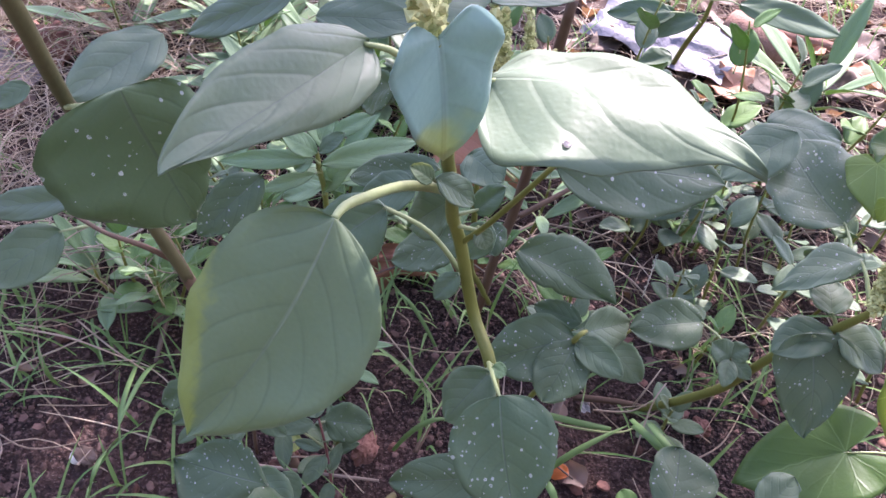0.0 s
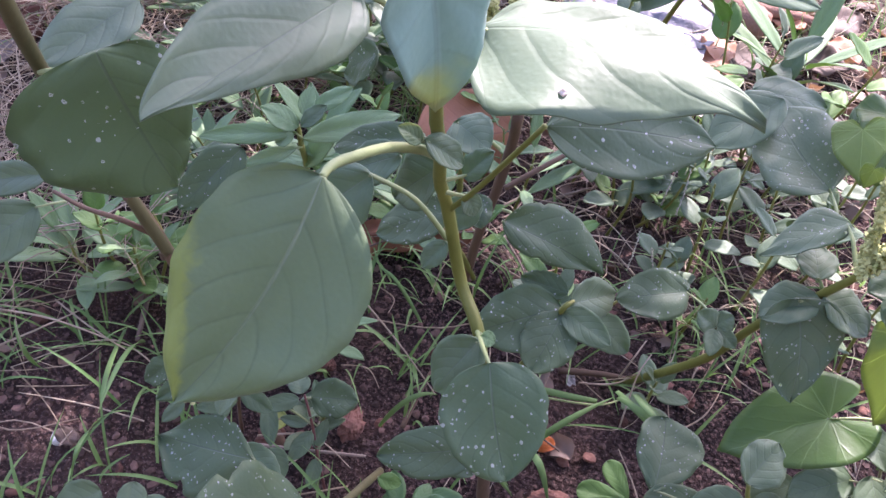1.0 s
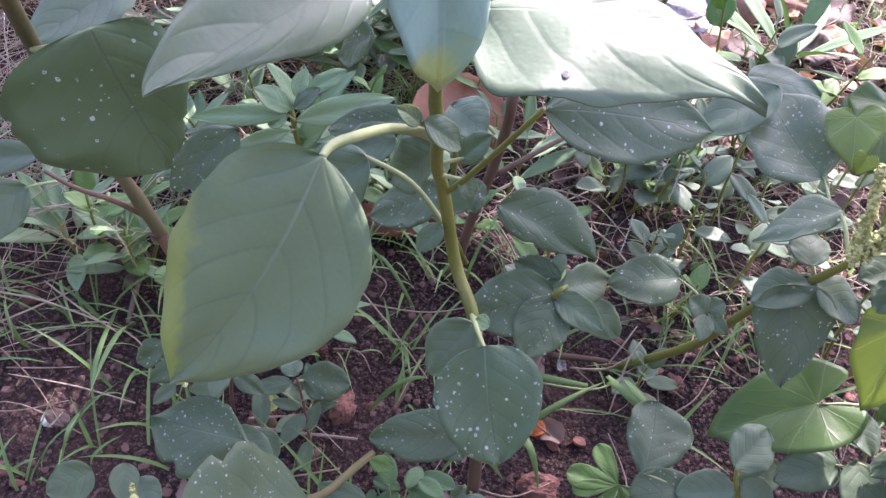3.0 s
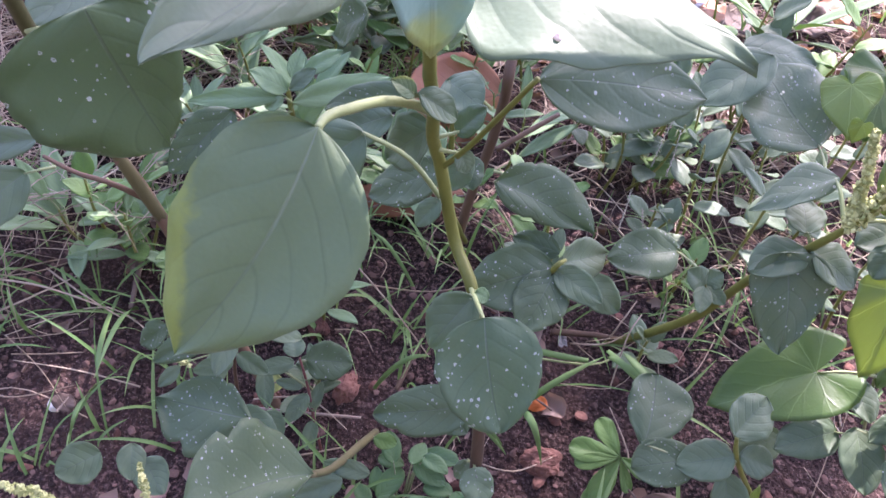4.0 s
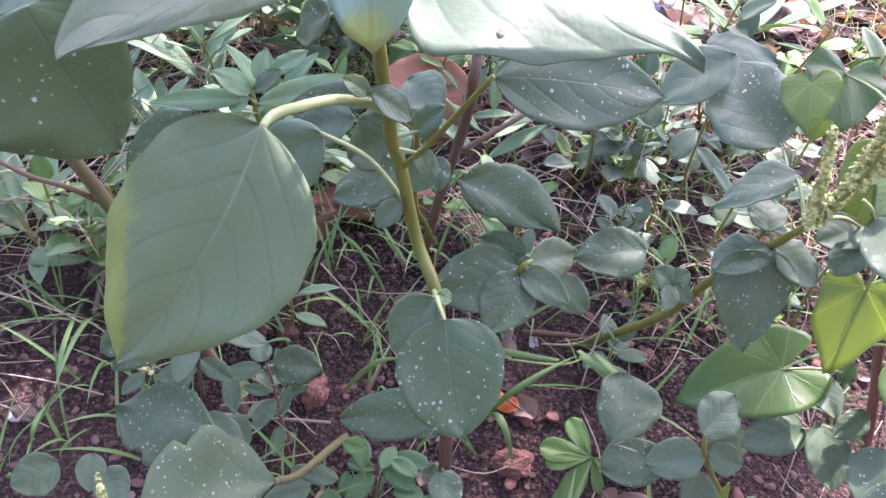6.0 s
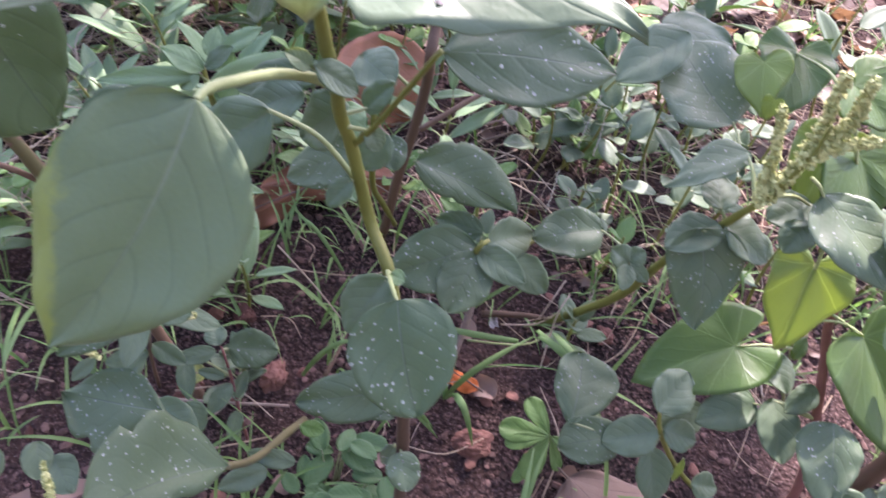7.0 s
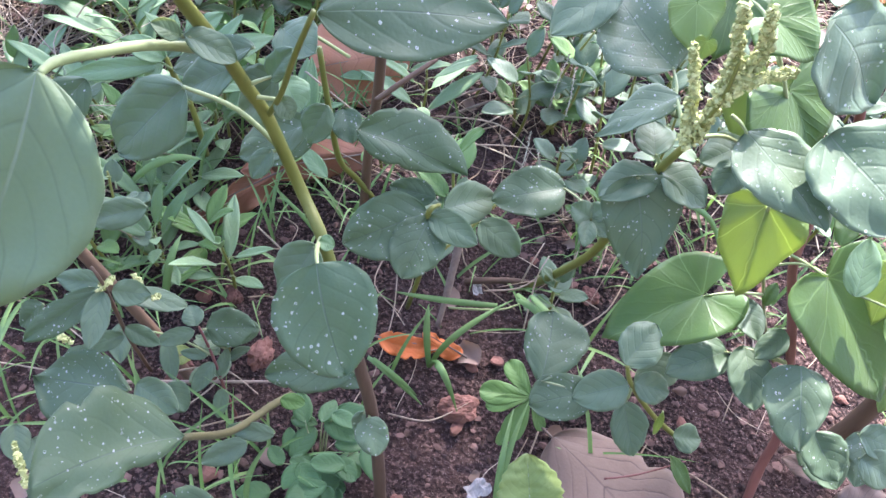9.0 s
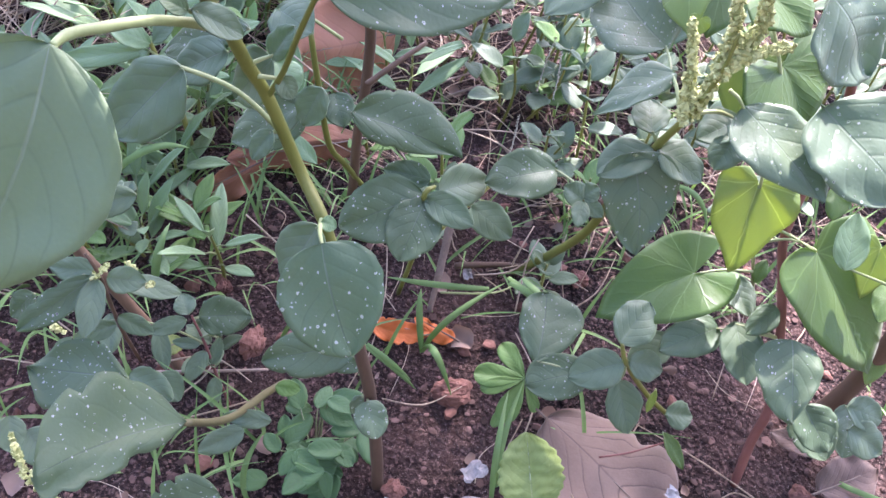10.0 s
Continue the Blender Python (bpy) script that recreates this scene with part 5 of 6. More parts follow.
stem(behind, [(0.117, 0.452, 0.37), (0.101, 0.409, 0.385), (0.089, 0.374, 0.4)], [0.0014, 0.0012, 0.001], STEM, "branch", 7)
seed_head(close, [(-0.059, 0.219, 0.16), (-0.076, 0.221, 0.18), (-0.092, 0.227, 0.2)], 0.006, 240, 8, 4)
seed_head(close, [(-0.032, 0.225, 0.15), (-0.047, 0.237, 0.16), (-0.055, 0.251, 0.17)], 0.004, 150, 9, 2)

# ---- plants in the distance ----
far = plant("amaranth_plant", (0.341, 1.061, 0), "amaranth standing in sunlit litter farther off", "plant", "amaranth plants")
stem(far, [(0.341, 1.061, 0), (0.344, 1.029, 0.07), (0.352, 1.02, 0.11), (0.352, 1.015, 0.14)], [0.004, 0.0036, 0.003, 0.0024], STEM)
leaf(far, "ovate", (0.289, 0.948, 0.15), (0.219, 0.966, 0.13), 0.030, (-0.36, -0.57, 0.74), fold=10, stalk=(0.347, 1.011, 0.11))
leaf(far, "ovate", (0.328, 0.966, 0.14), (0.274, 0.961, 0.11), 0.027, (-0.34, -0.61, 0.72), fold=10)
leaf(far, "ovate", (0.301, 0.972, 0.14), (0.247, 0.966, 0.12), 0.026, (-0.21, -0.61, 0.76), fold=10)
leaf(far, "ovate", (0.372, 0.969, 0.16), (0.524, 1.01, 0.12), 0.036, (0.35, -0.61, 0.71), fold=10, stalk=(0.352, 1.015, 0.14))
leaf(far, "ovate", (0.325, 1.005, 0.06), (0.282, 0.996, 0.05), 0.033, (-0.07, -0.57, 0.82), fold=10)
weed("broadleaf_weed", (-0.29, 1.052, 0), 0.16, 12, 0.12, 0.034, WEED, 31, "bright green weed with long narrow leaves in whorls")
weed("broadleaf_weed", (-0.365, 1.048, 0), 0.18, 12, 0.12, 0.036, WEED, 32, "bright green weed with long narrow leaves in whorls")
weed("broadleaf_weed", (-0.085, 0.875, 0), 0.12, 12, 0.09, 0.026, WEED, 33, "bright green weed with long narrow leaves in whorls")
weed("broadleaf_weed", (-0.139, 0.724, 0), 0.11, 12, 0.08, 0.026, WEED, 34, "bright green weed with long narrow leaves in whorls")
weed("broadleaf_weed", (-0.057, 0.658, 0), 0.10, 12, 0.07, 0.024, WEED, 35, "bright green weed with long narrow leaves in whorls")
leaf(left, "ovate", (-0.009, 0.419, 0.4), (-0.065, 0.422, 0.37), 0.020, (-0.37, -0.68, 0.63), material=AMARANTH_LIT, fold=10)

# ---- the knotted herb on the left ----
knot = plant("knotted_herb", (-0.059, 0.389, 0), "herb with knotted flower clusters and spotted leaves", "plant", "wild herbs")
stem(knot, [(-0.06, 0.39, -0.002), (-0.043, 0.362, 0.1), (-0.023, 0.337, 0.2), (-0.025, 0.338, 0.22)], [0.0016, 0.0014, 0.0012, 0.0008], STEM_BROWN, sides=7)
leaf(knot, "ovate", (-0.026, 0.336, 0.2), (-0.065, 0.31, 0.185), 0.0182, (-0.01, -0.71, 0.70), material=SPOTTED_SHADED, fold=14, stalk=(-0.023, 0.337, 0.2))
leaf(knot, "ovate", (-0.024, 0.335, 0.2), (-0.028, 0.306, 0.185), 0.0150, (0.15, -0.70, 0.70), material=AMARANTH, fold=14)
leaf(knot, "ovate", (-0.024, 0.339, 0.202), (-0.052, 0.343, 0.2), 0.0146, (-0.09, -0.60, 0.79), material=AMARANTH, fold=14)
leaf(knot, "ovate", (-0.019, 0.336, 0.2), (0.001, 0.337, 0.195), 0.0158, (0.20, -0.60, 0.77), material=AMARANTH, fold=14)
leaf(knot, "ovate", (-0.023, 0.353, 0.17), (0.008, 0.359, 0.15), 0.015, (0.56, -0.28, 0.78), material=AMARANTH, fold=14)
leaf(knot, "ovate", (-0.035, 0.353, 0.13), (-0.014, 0.347, 0.12), 0.0131, (0.27, -0.61, 0.75), material=AMARANTH, fold=14)
leaf(knot, "ovate", (-0.039, 0.353, 0.12), (-0.063, 0.342, 0.12), 0.0135, (0.13, -0.60, 0.79), material=AMARANTH, fold=14)
leaf(knot, "ovate", (0.034, 0.403, 0.05), (-0.01, 0.396, 0.05), 0.0234, (0.04, -0.60, 0.80), material=SPOTTED_SHADED, fold=10)
leaf(knot, "ovate", (-0.033, 0.432, 0.16), (-0.073, 0.425, 0.15), 0.0218, (-0.11, -0.71, 0.70), material=AMARANTH, fold=12)
leaf(knot, "ovate", (-0.071, 0.344, 0.17), (-0.09, 0.34, 0.15), 0.017, (-0.45, -0.7, 0.56), material=SPOTTED_SHADED, fold=12)
seed_head(knot, [(-0.024, 0.333, 0.204), (-0.017, 0.339, 0.208)], 0.0030, 40, 61)
seed_head(knot, [(-0.014, 0.352, 0.19), (-0.008, 0.348, 0.19)], 0.0030, 30, 62)
seed_head(knot, [(-0.041, 0.334, 0.195), (-0.031, 0.337, 0.2)], 0.0026, 30, 63)
seed_head(knot, [(-0.007, 0.351, 0.17), (-0.004, 0.353, 0.17)], 0.0026, 24, 64)
seed_head(knot, [(-0.064, 0.335, 0.15), (-0.056, 0.329, 0.15)], 0.0026, 30, 65)


# ---- fallen leaves ----
def fallen(name, base, tip, width, facing, material, label, shape="ovate", **form):
    me = leaf_mesh(shape, (Vector(tip) - Vector(base)).length, width, material, seed=len(bpy.data.objects), **form)
    ob = new(name, me)
    ob.matrix_basis = leaf_pose(base, tip, facing)
    length, d = (Vector(tip) - Vector(base)).length, form.get("droop", 0.12)
    line = [(0, length * t, -d * length * t * abs(t) + 0.0002) for t in (-0.12, 0.0, 0.3, 0.6, 0.92)]
    v, f = tube_data(line, [0.0011, 0.0010, 0.0007, 0.0005, 0.0002], 6)
    part("midrib", mesh_of("midrib", v, f, TWIG), ob)
    return tagged(ob, label, "leaf", "fallen leaves")


def grass_blade(points, width):
    """One long grass blade: a creased strip along a smooth line, widest below the middle, tapering to its tip."""
    pts = [Vector(p) for p in points]
    a, b, c = pts
    n, verts, faces = 14, [], []
    for i in range(n + 1):
        t = i / n
        p = a * (1 - t) * (1 - 2 * t) + b * 4 * t * (1 - t) + c * t * (2 * t - 1)
        way = (a * (4 * t - 3) + b * (4 - 8 * t) + c * (4 * t - 1)).normalized()
        s = way.cross(Vector((0.1, -0.6, 0.8))).normalized()
        up = s.cross(way)
        w = width / 2 * (0.55 + 1.6 * t) * (1 - t ** 1.6) / 0.85 + 0.0002
        for k, h in ((-1, 0.16), (0, 0), (1, 0.16)):
            verts.append(tuple(p + s * (w * k) + up * (w * h)))
        for k, h in ((-1, 0.16), (0, 0), (1, 0.16)):
            verts.append(tuple(p + s * (w * k) + up * (w * h - 0.0003)))
    for i in range(n):
        q = 6 * i
        faces += [(q, q + 1, q + 7, q + 6), (q + 1, q + 2, q + 8, q + 7), (q + 3, q + 9, q + 10, q + 4), (q + 4, q + 10, q + 11, q + 5),
                  (q, q + 6, q + 9, q + 3), (q + 2, q + 5, q + 11, q + 8)]
    ob = new("grass_blade", mesh_of("grass_blade", verts, faces, GRASS))
    return tagged(ob, "long green grass blade bending over the soil", "grass", "long grass blades")


def twig(points, radius, material, label):
    v, f = tube_data(points, [radius, radius * 0.9, radius * 0.65], 7, 0.12, len(bpy.data.objects))
    return tagged(new("twig", mesh_of("twig", v, f, material)), label, "twig", "twigs")


def beaded(points, seed):
    """A thin pale seed stalk set with small grains."""
    g = random.Random(seed)
    v, f = tube_data(points, [0.0004, 0.00035, 0.0003], 5)
    verts, faces = [tuple(p) for p in v], list(f)
    a, b, c = [Vector(p) for p in points]
    for i in range(46):
        t = i / 45
        p = a.lerp(b, t * 2) if t < 0.5 else b.lerp(c, t * 2 - 1)
        p = p + Vector((g.gauss(0, 1), g.gauss(0, 1), g.gauss(0, 1))) * 0.0006
        n, s = len(verts), g.uniform(0.00045, 0.0008)
        for q in (Vector((s, 0, 0)), Vector((0, s, 0)), Vector((0, 0, s * 1.5))):
            verts += [tuple(p + q), tuple(p - q)]
        faces += [(n + x, n + y, n + z) for x in (0, 1) for y in (2, 3) for z in (4, 5)]
    return tagged(new("seed_stalk", mesh_of("seed_stalk", verts, faces, SEED_STALK)), "thin pale grass seed stalk", "grass", "seed stalks")


def scrap(at, size, seed):
    """A crumpled white scrap."""
    g = random.Random(seed)
    n = 9
    verts = []
    for j in range(n + 1):
        for i in range(n + 1):
            x, y = i / n - 0.5, j / n - 0.5
            k = 1.5 * size * (1 + 0.5 * noise.noise((x * 2 + seed, y * 2, 0.0)))
            verts.append((x * k, y * k * 0.7, 0.35 * size * noise.noise((x * 4, y * 4, seed * 1.7))))
    faces = [(j * (n + 1) + i, j * (n + 1) + i + 1, (j + 1) * (n + 1) + i + 1, (j + 1) * (n + 1) + i) for j in range(n) for i in range(n)]
    ob = new("paper_scrap", mesh_of("paper_scrap", verts, faces, PAPER, smooth=False))
    ob.matrix_basis = pose(*at, g.uniform(-20, 20), g.uniform(-20, 20), g.uniform(0, 180))
    return tagged(ob, "crumpled whitish scrap lying on litter", "scrap", "scraps")


def sheet(at, wide, deep):
    """A crumpled plastic sheet lying on the ground."""
    g = random.Random(77)
    n, verts = 36, []
    for j in range(n + 1):
        for i in range(n + 1):
            x, y = (i / n - 0.5) * wide * 1.25, (j / n - 0.5) * deep * 1.3
            z = 0.018 + 0.020 * noise.ridged_multi_fractal((x * 9, y * 9, 0.5), 1.0, 2.0, 3, 1.0, 2.0) * 0.6 + 0.012 * noise.noise((x * 30, y * 30, 2))
            verts.append((x + 0.012 * noise.noise((x * 20, y * 20, 7)), y + 0.012 * noise.noise((x * 20, y * 20, 8)), z))
    faces = [(j * (n + 1) + i, j * (n + 1) + i + 1, (j + 1) * (n + 1) + i + 1, (j + 1) * (n + 1) + i) for j in range(n) for i in range(n)]
    ob = new("plastic_sheet", mesh_of("plastic_sheet", verts, faces, SHEET))
    ob.matrix_basis = pose(at[0], at[1], at[2], 0, 0, -25)
    return tagged(ob, "crumpled pale grey plastic sheet lying on litter", "sheet")


def log(points, radius):
    v, f = tube_data(points, [radius, radius * 0.95, radius * 0.8], 14, 0.06, 3)
    return tagged(new("log", mesh_of("log", v, f, BARK_RED)), "short brown log lying in dry leaves", "log")


def stone(x, y, r, seed, material=None, label="reddish stone half sunk in soil"):
    g = random.Random(seed)
    v, f = lump_data(r, g, 0.7, 4 if r > 0.0085 else 2)
    ob = new("stone", mesh_of("stone", v, f, material or STONE, smooth=False))
    ob.matrix_basis = pose(x, y, height(x, y) + r * 0.25, g.uniform(-20, 20), g.uniform(-20, 20), g.uniform(0, 360))
    return tagged(ob, label, "stone", "stones on the soil")


fallen("dry_leaf", (0.268, 0.332, 0.016), (0.375, 0.217, 0.012), 0.098, (0.1, 0, 1), DRY_LEAF, "large flat brown dry leaf lying on soil", fold=3, droop=0.02, curl=0.04, ripple=0.06, bites=6, nv=60, nu=16)
fallen("dry_leaf", (0.385, 0.224, 0.014), (0.511, 0.223, 0.01), 0.05, (0, -0.2, 1), DRY_LEAF, "tan dry leaf lying on soil", fold=4, droop=0.03, ripple=0.04)
fallen("dry_leaf", (0.239, 0.257, 0.01), (0.103, 0.225, 0.01), 0.045, (0, -0.2, 1), GREY_DRY, "greyish dry leaf lying on soil", fold=6, droop=0.03, ripple=0.12, bites=5, bend=0.12)
fallen("dry_leaf", (0.146, 0.766, 0.05), (0.043, 0.721, 0.05), 0.105, (0.2, -0.75, 0.5), DRY_ORANGE, "large curled orange-brown dry leaf leaning on stems", shape="round", fold=-14, droop=0.1, ripple=0.05, notch=0.08)
fallen("dry_leaf", (0.112, 0.612, 0.040), (-0.012, 0.588, 0.030), 0.040, (0.05, -0.55, 0.83), DRY_RUST, "rolled rusty brown dry leaf on soil", shape="cup", fold=-44, droop=-0.06, ripple=0.16, bites=3, bend=0.12, veins=4)
fallen("dry_leaf", (0.020, 0.584, 0.034), (-0.066, 0.545, 0.008), 0.034, (-0.1, -0.60, 0.78), DRY_RUST, "rolled rusty brown dry leaf on soil", shape="cup", fold=-40, droop=0.10, ripple=0.2, bites=3, bend=-0.1, veins=4)
fallen("dry_leaf", (0.127, 0.422, 0.01), (0.177, 0.412, 0.012), 0.022, (0, -0.5, 1), ORANGE, "torn bright orange fallen leaf on soil", fold=24, droop=0.05, ripple=0.2, bites=6, bend=0.2)
fallen("dry_leaf", (0.199, 0.408, 0.008), (0.165, 0.427, 0.014), 0.016, (0.3, -0.5, 1), ORANGE, "torn bright orange fallen leaf on soil", shape="cup", fold=-20, droop=0.1, ripple=0.25, bites=5, bend=-0.2)
fallen("dry_leaf", (-0.541, 0.902, 0.02), (-0.469, 0.817, 0.01), 0.08, (0, -0.3, 1), GREY_DRY, "greyish dry leaf lying on soil", fold=10, droop=0.03)
fallen("dry_leaf", (0.423, 0.98, 0.012), (0.522, 1.106, 0.02), 0.05, (0.1, -0.3, 1), DRY_LEAF, "tan dry leaf lying on litter", fold=14, ripple=0.08)
fallen("dry_leaf", (0.535, 1.077, 0.012), (0.614, 1.041, 0.03), 0.06, (0.1, -0.3, 1), DRY_LEAF, "tan dry leaf lying on litter", fold=14, ripple=0.08)
fallen("dry_leaf", (0.604, 1.155, 0.012), (0.679, 1.211, 0.03), 0.07, (0.1, -0.3, 1), DRY_LEAF, "tan dry leaf lying on litter", fold=14, ripple=0.08)
fallen("dry_leaf", (0.392, 1.041, 0.012), (0.439, 0.985, 0.03), 0.05, (0.1, -0.3, 1), DRY_ORANGE, "tan dry leaf lying on litter", fold=14, ripple=0.08)
fallen("dry_leaf", (0.484, 0.302, 0.02), (0.45, 0.319, 0.02), 0.02, (0.1, -0.3, 1), DRY_LEAF, "tan dry leaf lying on litter", fold=14, ripple=0.08)
fallen("dry_leaf", (0.477, 0.273, 0.012), (0.529, 0.288, 0.02), 0.04, (0.1, -0.3, 1), DRY_LEAF, "tan dry leaf lying on soil", fold=14, ripple=0.08)
fallen("dry_leaf", (-0.193, 0.355, 0.006), (-0.188, 0.369, 0.008), 0.02, (0.1, -0.3, 1), DRY_LEAF, "small dry leaf lying on soil", fold=14, ripple=0.08)
fallen("dry_leaf", (-0.034, 0.386, 0.03), (-0.02, 0.391, 0.03), 0.016, (0.1, -0.3, 1), LIME, "small yellowed leaf near the soil", shape="cup", fold=10)

# ---- long grass blades ----
grass_blade([(0.225, 0.432, 0.050), (0.182, 0.430, 0.058), (0.140, 0.439, 0.055)], 0.0046)
grass_blade([(0.171, 0.397, 0.004), (0.167, 0.411, 0.040), (0.168, 0.428, 0.055)], 0.0050)
grass_blade([(0.171, 0.397, 0.004), (0.178, 0.375, 0.045), (0.194, 0.356, 0.006)], 0.0052)
grass_blade([(0.173, 0.400, 0.006), (0.192, 0.404, 0.050), (0.238, 0.435, 0.055)], 0.0046)
grass_blade([(0.242, 0.437, 0.052), (0.261, 0.406, 0.075), (0.297, 0.390, 0.060)], 0.0048)
grass_blade([(0.120, 0.391, 0.030), (0.143, 0.372, 0.030), (0.165, 0.362, 0.006)], 0.0040)
grass_blade([(0.226, 0.283, 0.000), (0.227, 0.304, 0.040), (0.245, 0.346, 0.050)], 0.0044)
grass_blade([(0.242, 0.444, 0.05), (0.255, 0.421, 0.06), (0.273, 0.41, 0.05)], 0.0049)
grass_blade([(0.125, 0.379, 0.05), (0.143, 0.369, 0.04), (0.161, 0.368, 0.01)], 0.0037)
grass_blade([(0.25, 0.43, 0.07), (0.26, 0.406, 0.08), (0.282, 0.39, 0.07)], 0.0049)
grass_blade([(-0.168, 0.462, 0), (-0.156, 0.414, 0.05), (-0.151, 0.359, 0.06)], 0.0037)
grass_blade([(-0.174, 0.384, 0), (-0.158, 0.341, 0.05), (-0.16, 0.324, 0.04)], 0.0030)
grass_blade([(-0.189, 0.471, 0), (-0.168, 0.407, 0.04), (-0.155, 0.367, 0.05)], 0.0041)
grass_blade([(-0.236, 0.42, 0), (-0.23, 0.405, 0.05), (-0.241, 0.422, 0.07)], 0.0034)
grass_blade([(0.221, 0.271, 0), (0.22, 0.292, 0.05), (0.233, 0.34, 0.05)], 0.0041)
grass_blade([(0.041, 0.273, 0), (0.04, 0.288, 0.03), (0.055, 0.309, 0.05)], 0.0037)
grass_blade([(-0.054, 0.442, 0.02), (-0.045, 0.454, 0.06), (-0.038, 0.479, 0.07)], 0.0060)
grass_blade([(-0.087, 0.527, 0.08), (-0.056, 0.534, 0.1), (-0.03, 0.545, 0.09)], 0.0056)
grass_blade([(0.074, 0.521, 0), (0.047, 0.535, 0.04), (0.028, 0.548, 0.04)], 0.0030)
grass_blade([(0.051, 0.41, 0), (0.073, 0.416, 0.04), (0.095, 0.424, 0.04)], 0.0037)
grass_blade([(0.153, 0.508, 0.02), (0.172, 0.507, 0.05), (0.179, 0.531, 0.07)], 0.0037)
grass_blade([(0.354, 0.453, 0.16), (0.374, 0.446, 0.15), (0.399, 0.453, 0.1)], 0.0037)
grass_blade([(0.488, 0.29, 0.005), (0.507, 0.268, 0.02), (0.542, 0.257, 0.02)], 0.0037)

# ---- twigs and dead stalks ----
twig([(0.202, 0.482, 0.012), (0.241, 0.483, 0.014), (0.286, 0.48, 0.012)], 0.0030, STEM_BROWN, "brown twig lying on soil")
twig([(-0.076, 0.374, 0.008), (-0.02, 0.376, 0.008), (0.045, 0.378, 0.008)], 0.0016, TWIG, "pale straight stick lying on soil")
twig([(0.14, 0.273, 0.006), (0.154, 0.267, 0.006), (0.167, 0.26, 0.006)], 0.0022, STONE_PALE, "short pale stick lying on soil")
twig([(0.195, 0.496, 0.06), (0.187, 0.466, 0.03), (0.178, 0.436, 0.006)], 0.0034, TWIG, "grey weathered stick leaning in soil")
twig([(-0.18, 0.521, 0.012), (-0.174, 0.479, 0.01), (-0.17, 0.455, 0.01)], 0.0026, TWIG, "grey weathered stick lying on soil")
twig([(0.07, 0.408, 0.006), (0.079, 0.433, 0.012), (0.088, 0.458, 0.02)], 0.0020, STEM_BROWN, "brown twig lying on soil")
twig([(0.141, 0.683, 0.01), (0.191, 0.719, 0.02), (0.249, 0.751, 0.02)], 0.0016, TWIG, "dry stalk lying on soil")
twig([(0.145, 0.667, 0.01), (0.199, 0.703, 0.015), (0.265, 0.746, 0.01)], 0.0020, TWIG, "dry stalk lying on soil")
twig([(0.301, 0.295, 0.03), (0.328, 0.299, 0.03), (0.366, 0.31, 0.03)], 0.0008, STEM_RED, "thin reddish stalk lying on a dry leaf")
twig([(-0.25, 0.479, 0.02), (-0.202, 0.449, 0.03), (-0.168, 0.437, 0.02)], 0.0008, STRAW, "thin dry grass stalk")
twig([(-0.289, 0.455, 0.03), (-0.229, 0.443, 0.045), (-0.179, 0.439, 0.03)], 0.0009, STRAW, "thin dry grass stalk")
twig([(-0.286, 0.415, 0.02), (-0.246, 0.439, 0.03), (-0.215, 0.469, 0.03)], 0.0009, STRAW, "thin dry grass stalk")
twig([(0.017, 0.506, 0.05), (0.056, 0.477, 0.03), (0.095, 0.444, 0.006)], 0.0008, STRAW, "thin dry grass stalk")
twig([(0.251, 0.427, 0.02), (0.26, 0.46, 0.05), (0.271, 0.478, 0.06)], 0.0007, STRAW, "thin dry grass stalk")
twig([(0.251, 0.471, 0.03), (0.258, 0.478, 0.05), (0.268, 0.492, 0.06)], 0.0008, STRAW, "thin dry grass stalk")
twig([(0.186, 0.441, 0.03), (0.231, 0.438, 0.035), (0.258, 0.454, 0.03)], 0.0010, STEM_PALE, "thin green runner over soil")
twig([(0.207, 0.589, 0.08), (0.247, 0.599, 0.07), (0.325, 0.61, 0.05)], 0.0007, STRAW, "thin dry grass stalk")
twig([(0.068, 0.535, 0.2), (0.1, 0.531, 0.17), (0.117, 0.538, 0.15)], 0.0007, STRAW, "thin dry grass stalk")
beaded([(0.285, 0.589, 0.12), (0.287, 0.598, 0.14), (0.287, 0.606, 0.16)], 41)
beaded([(0.259, 0.515, 0.11), (0.254, 0.515, 0.13), (0.251, 0.526, 0.14)], 42)
beaded([(0.268, 0.588, 0.13), (0.276, 0.607, 0.15), (0.285, 0.626, 0.16)], 43)
beaded([(0.243, 0.534, 0.1), (0.249, 0.553, 0.11), (0.252, 0.567, 0.12)], 44)

# ---- stones and scraps ----
stone(*(-0.007, 0.464, 0)[:2], 0.011, 61, label="reddish broken brick piece on soil")
stone(*(0.194, 0.362, 0)[:2], 0.013, 62, label="flat reddish stone in soil")
stone(*(0.029, 0.41, 0)[:2], 0.014, 63, label="reddish broken brick piece on soil")
stone(*(-0.037, 0.392, 0)[:2], 0.012, 64, label="reddish broken brick piece on soil")
stone(*(-0.031, 0.465, 0)[:2], 0.008, 65)
stone(*(-0.201, 0.363, 0)[:2], 0.008, 66, STONE_PALE, "pale stone on soil")
stone(*(0.056, 0.246, 0)[:2], 0.013, 67, STONE_PALE, "rough whitish lump on soil")
stone(*(0.515, 0.264, 0)[:2], 0.009, 68, STONE_PALE, "pale round stone on soil")
stone(*(0.195, 0.349, 0)[:2], 0.008, 69)
stone(*(0.198, 0.362, 0)[:2], 0.012, 70, label="flat reddish stone in soil")
stone(*(0.23, 0.408, 0)[:2], 0.006, 71)
stone(*(0.471, 0.269, 0)[:2], 0.009, 72)
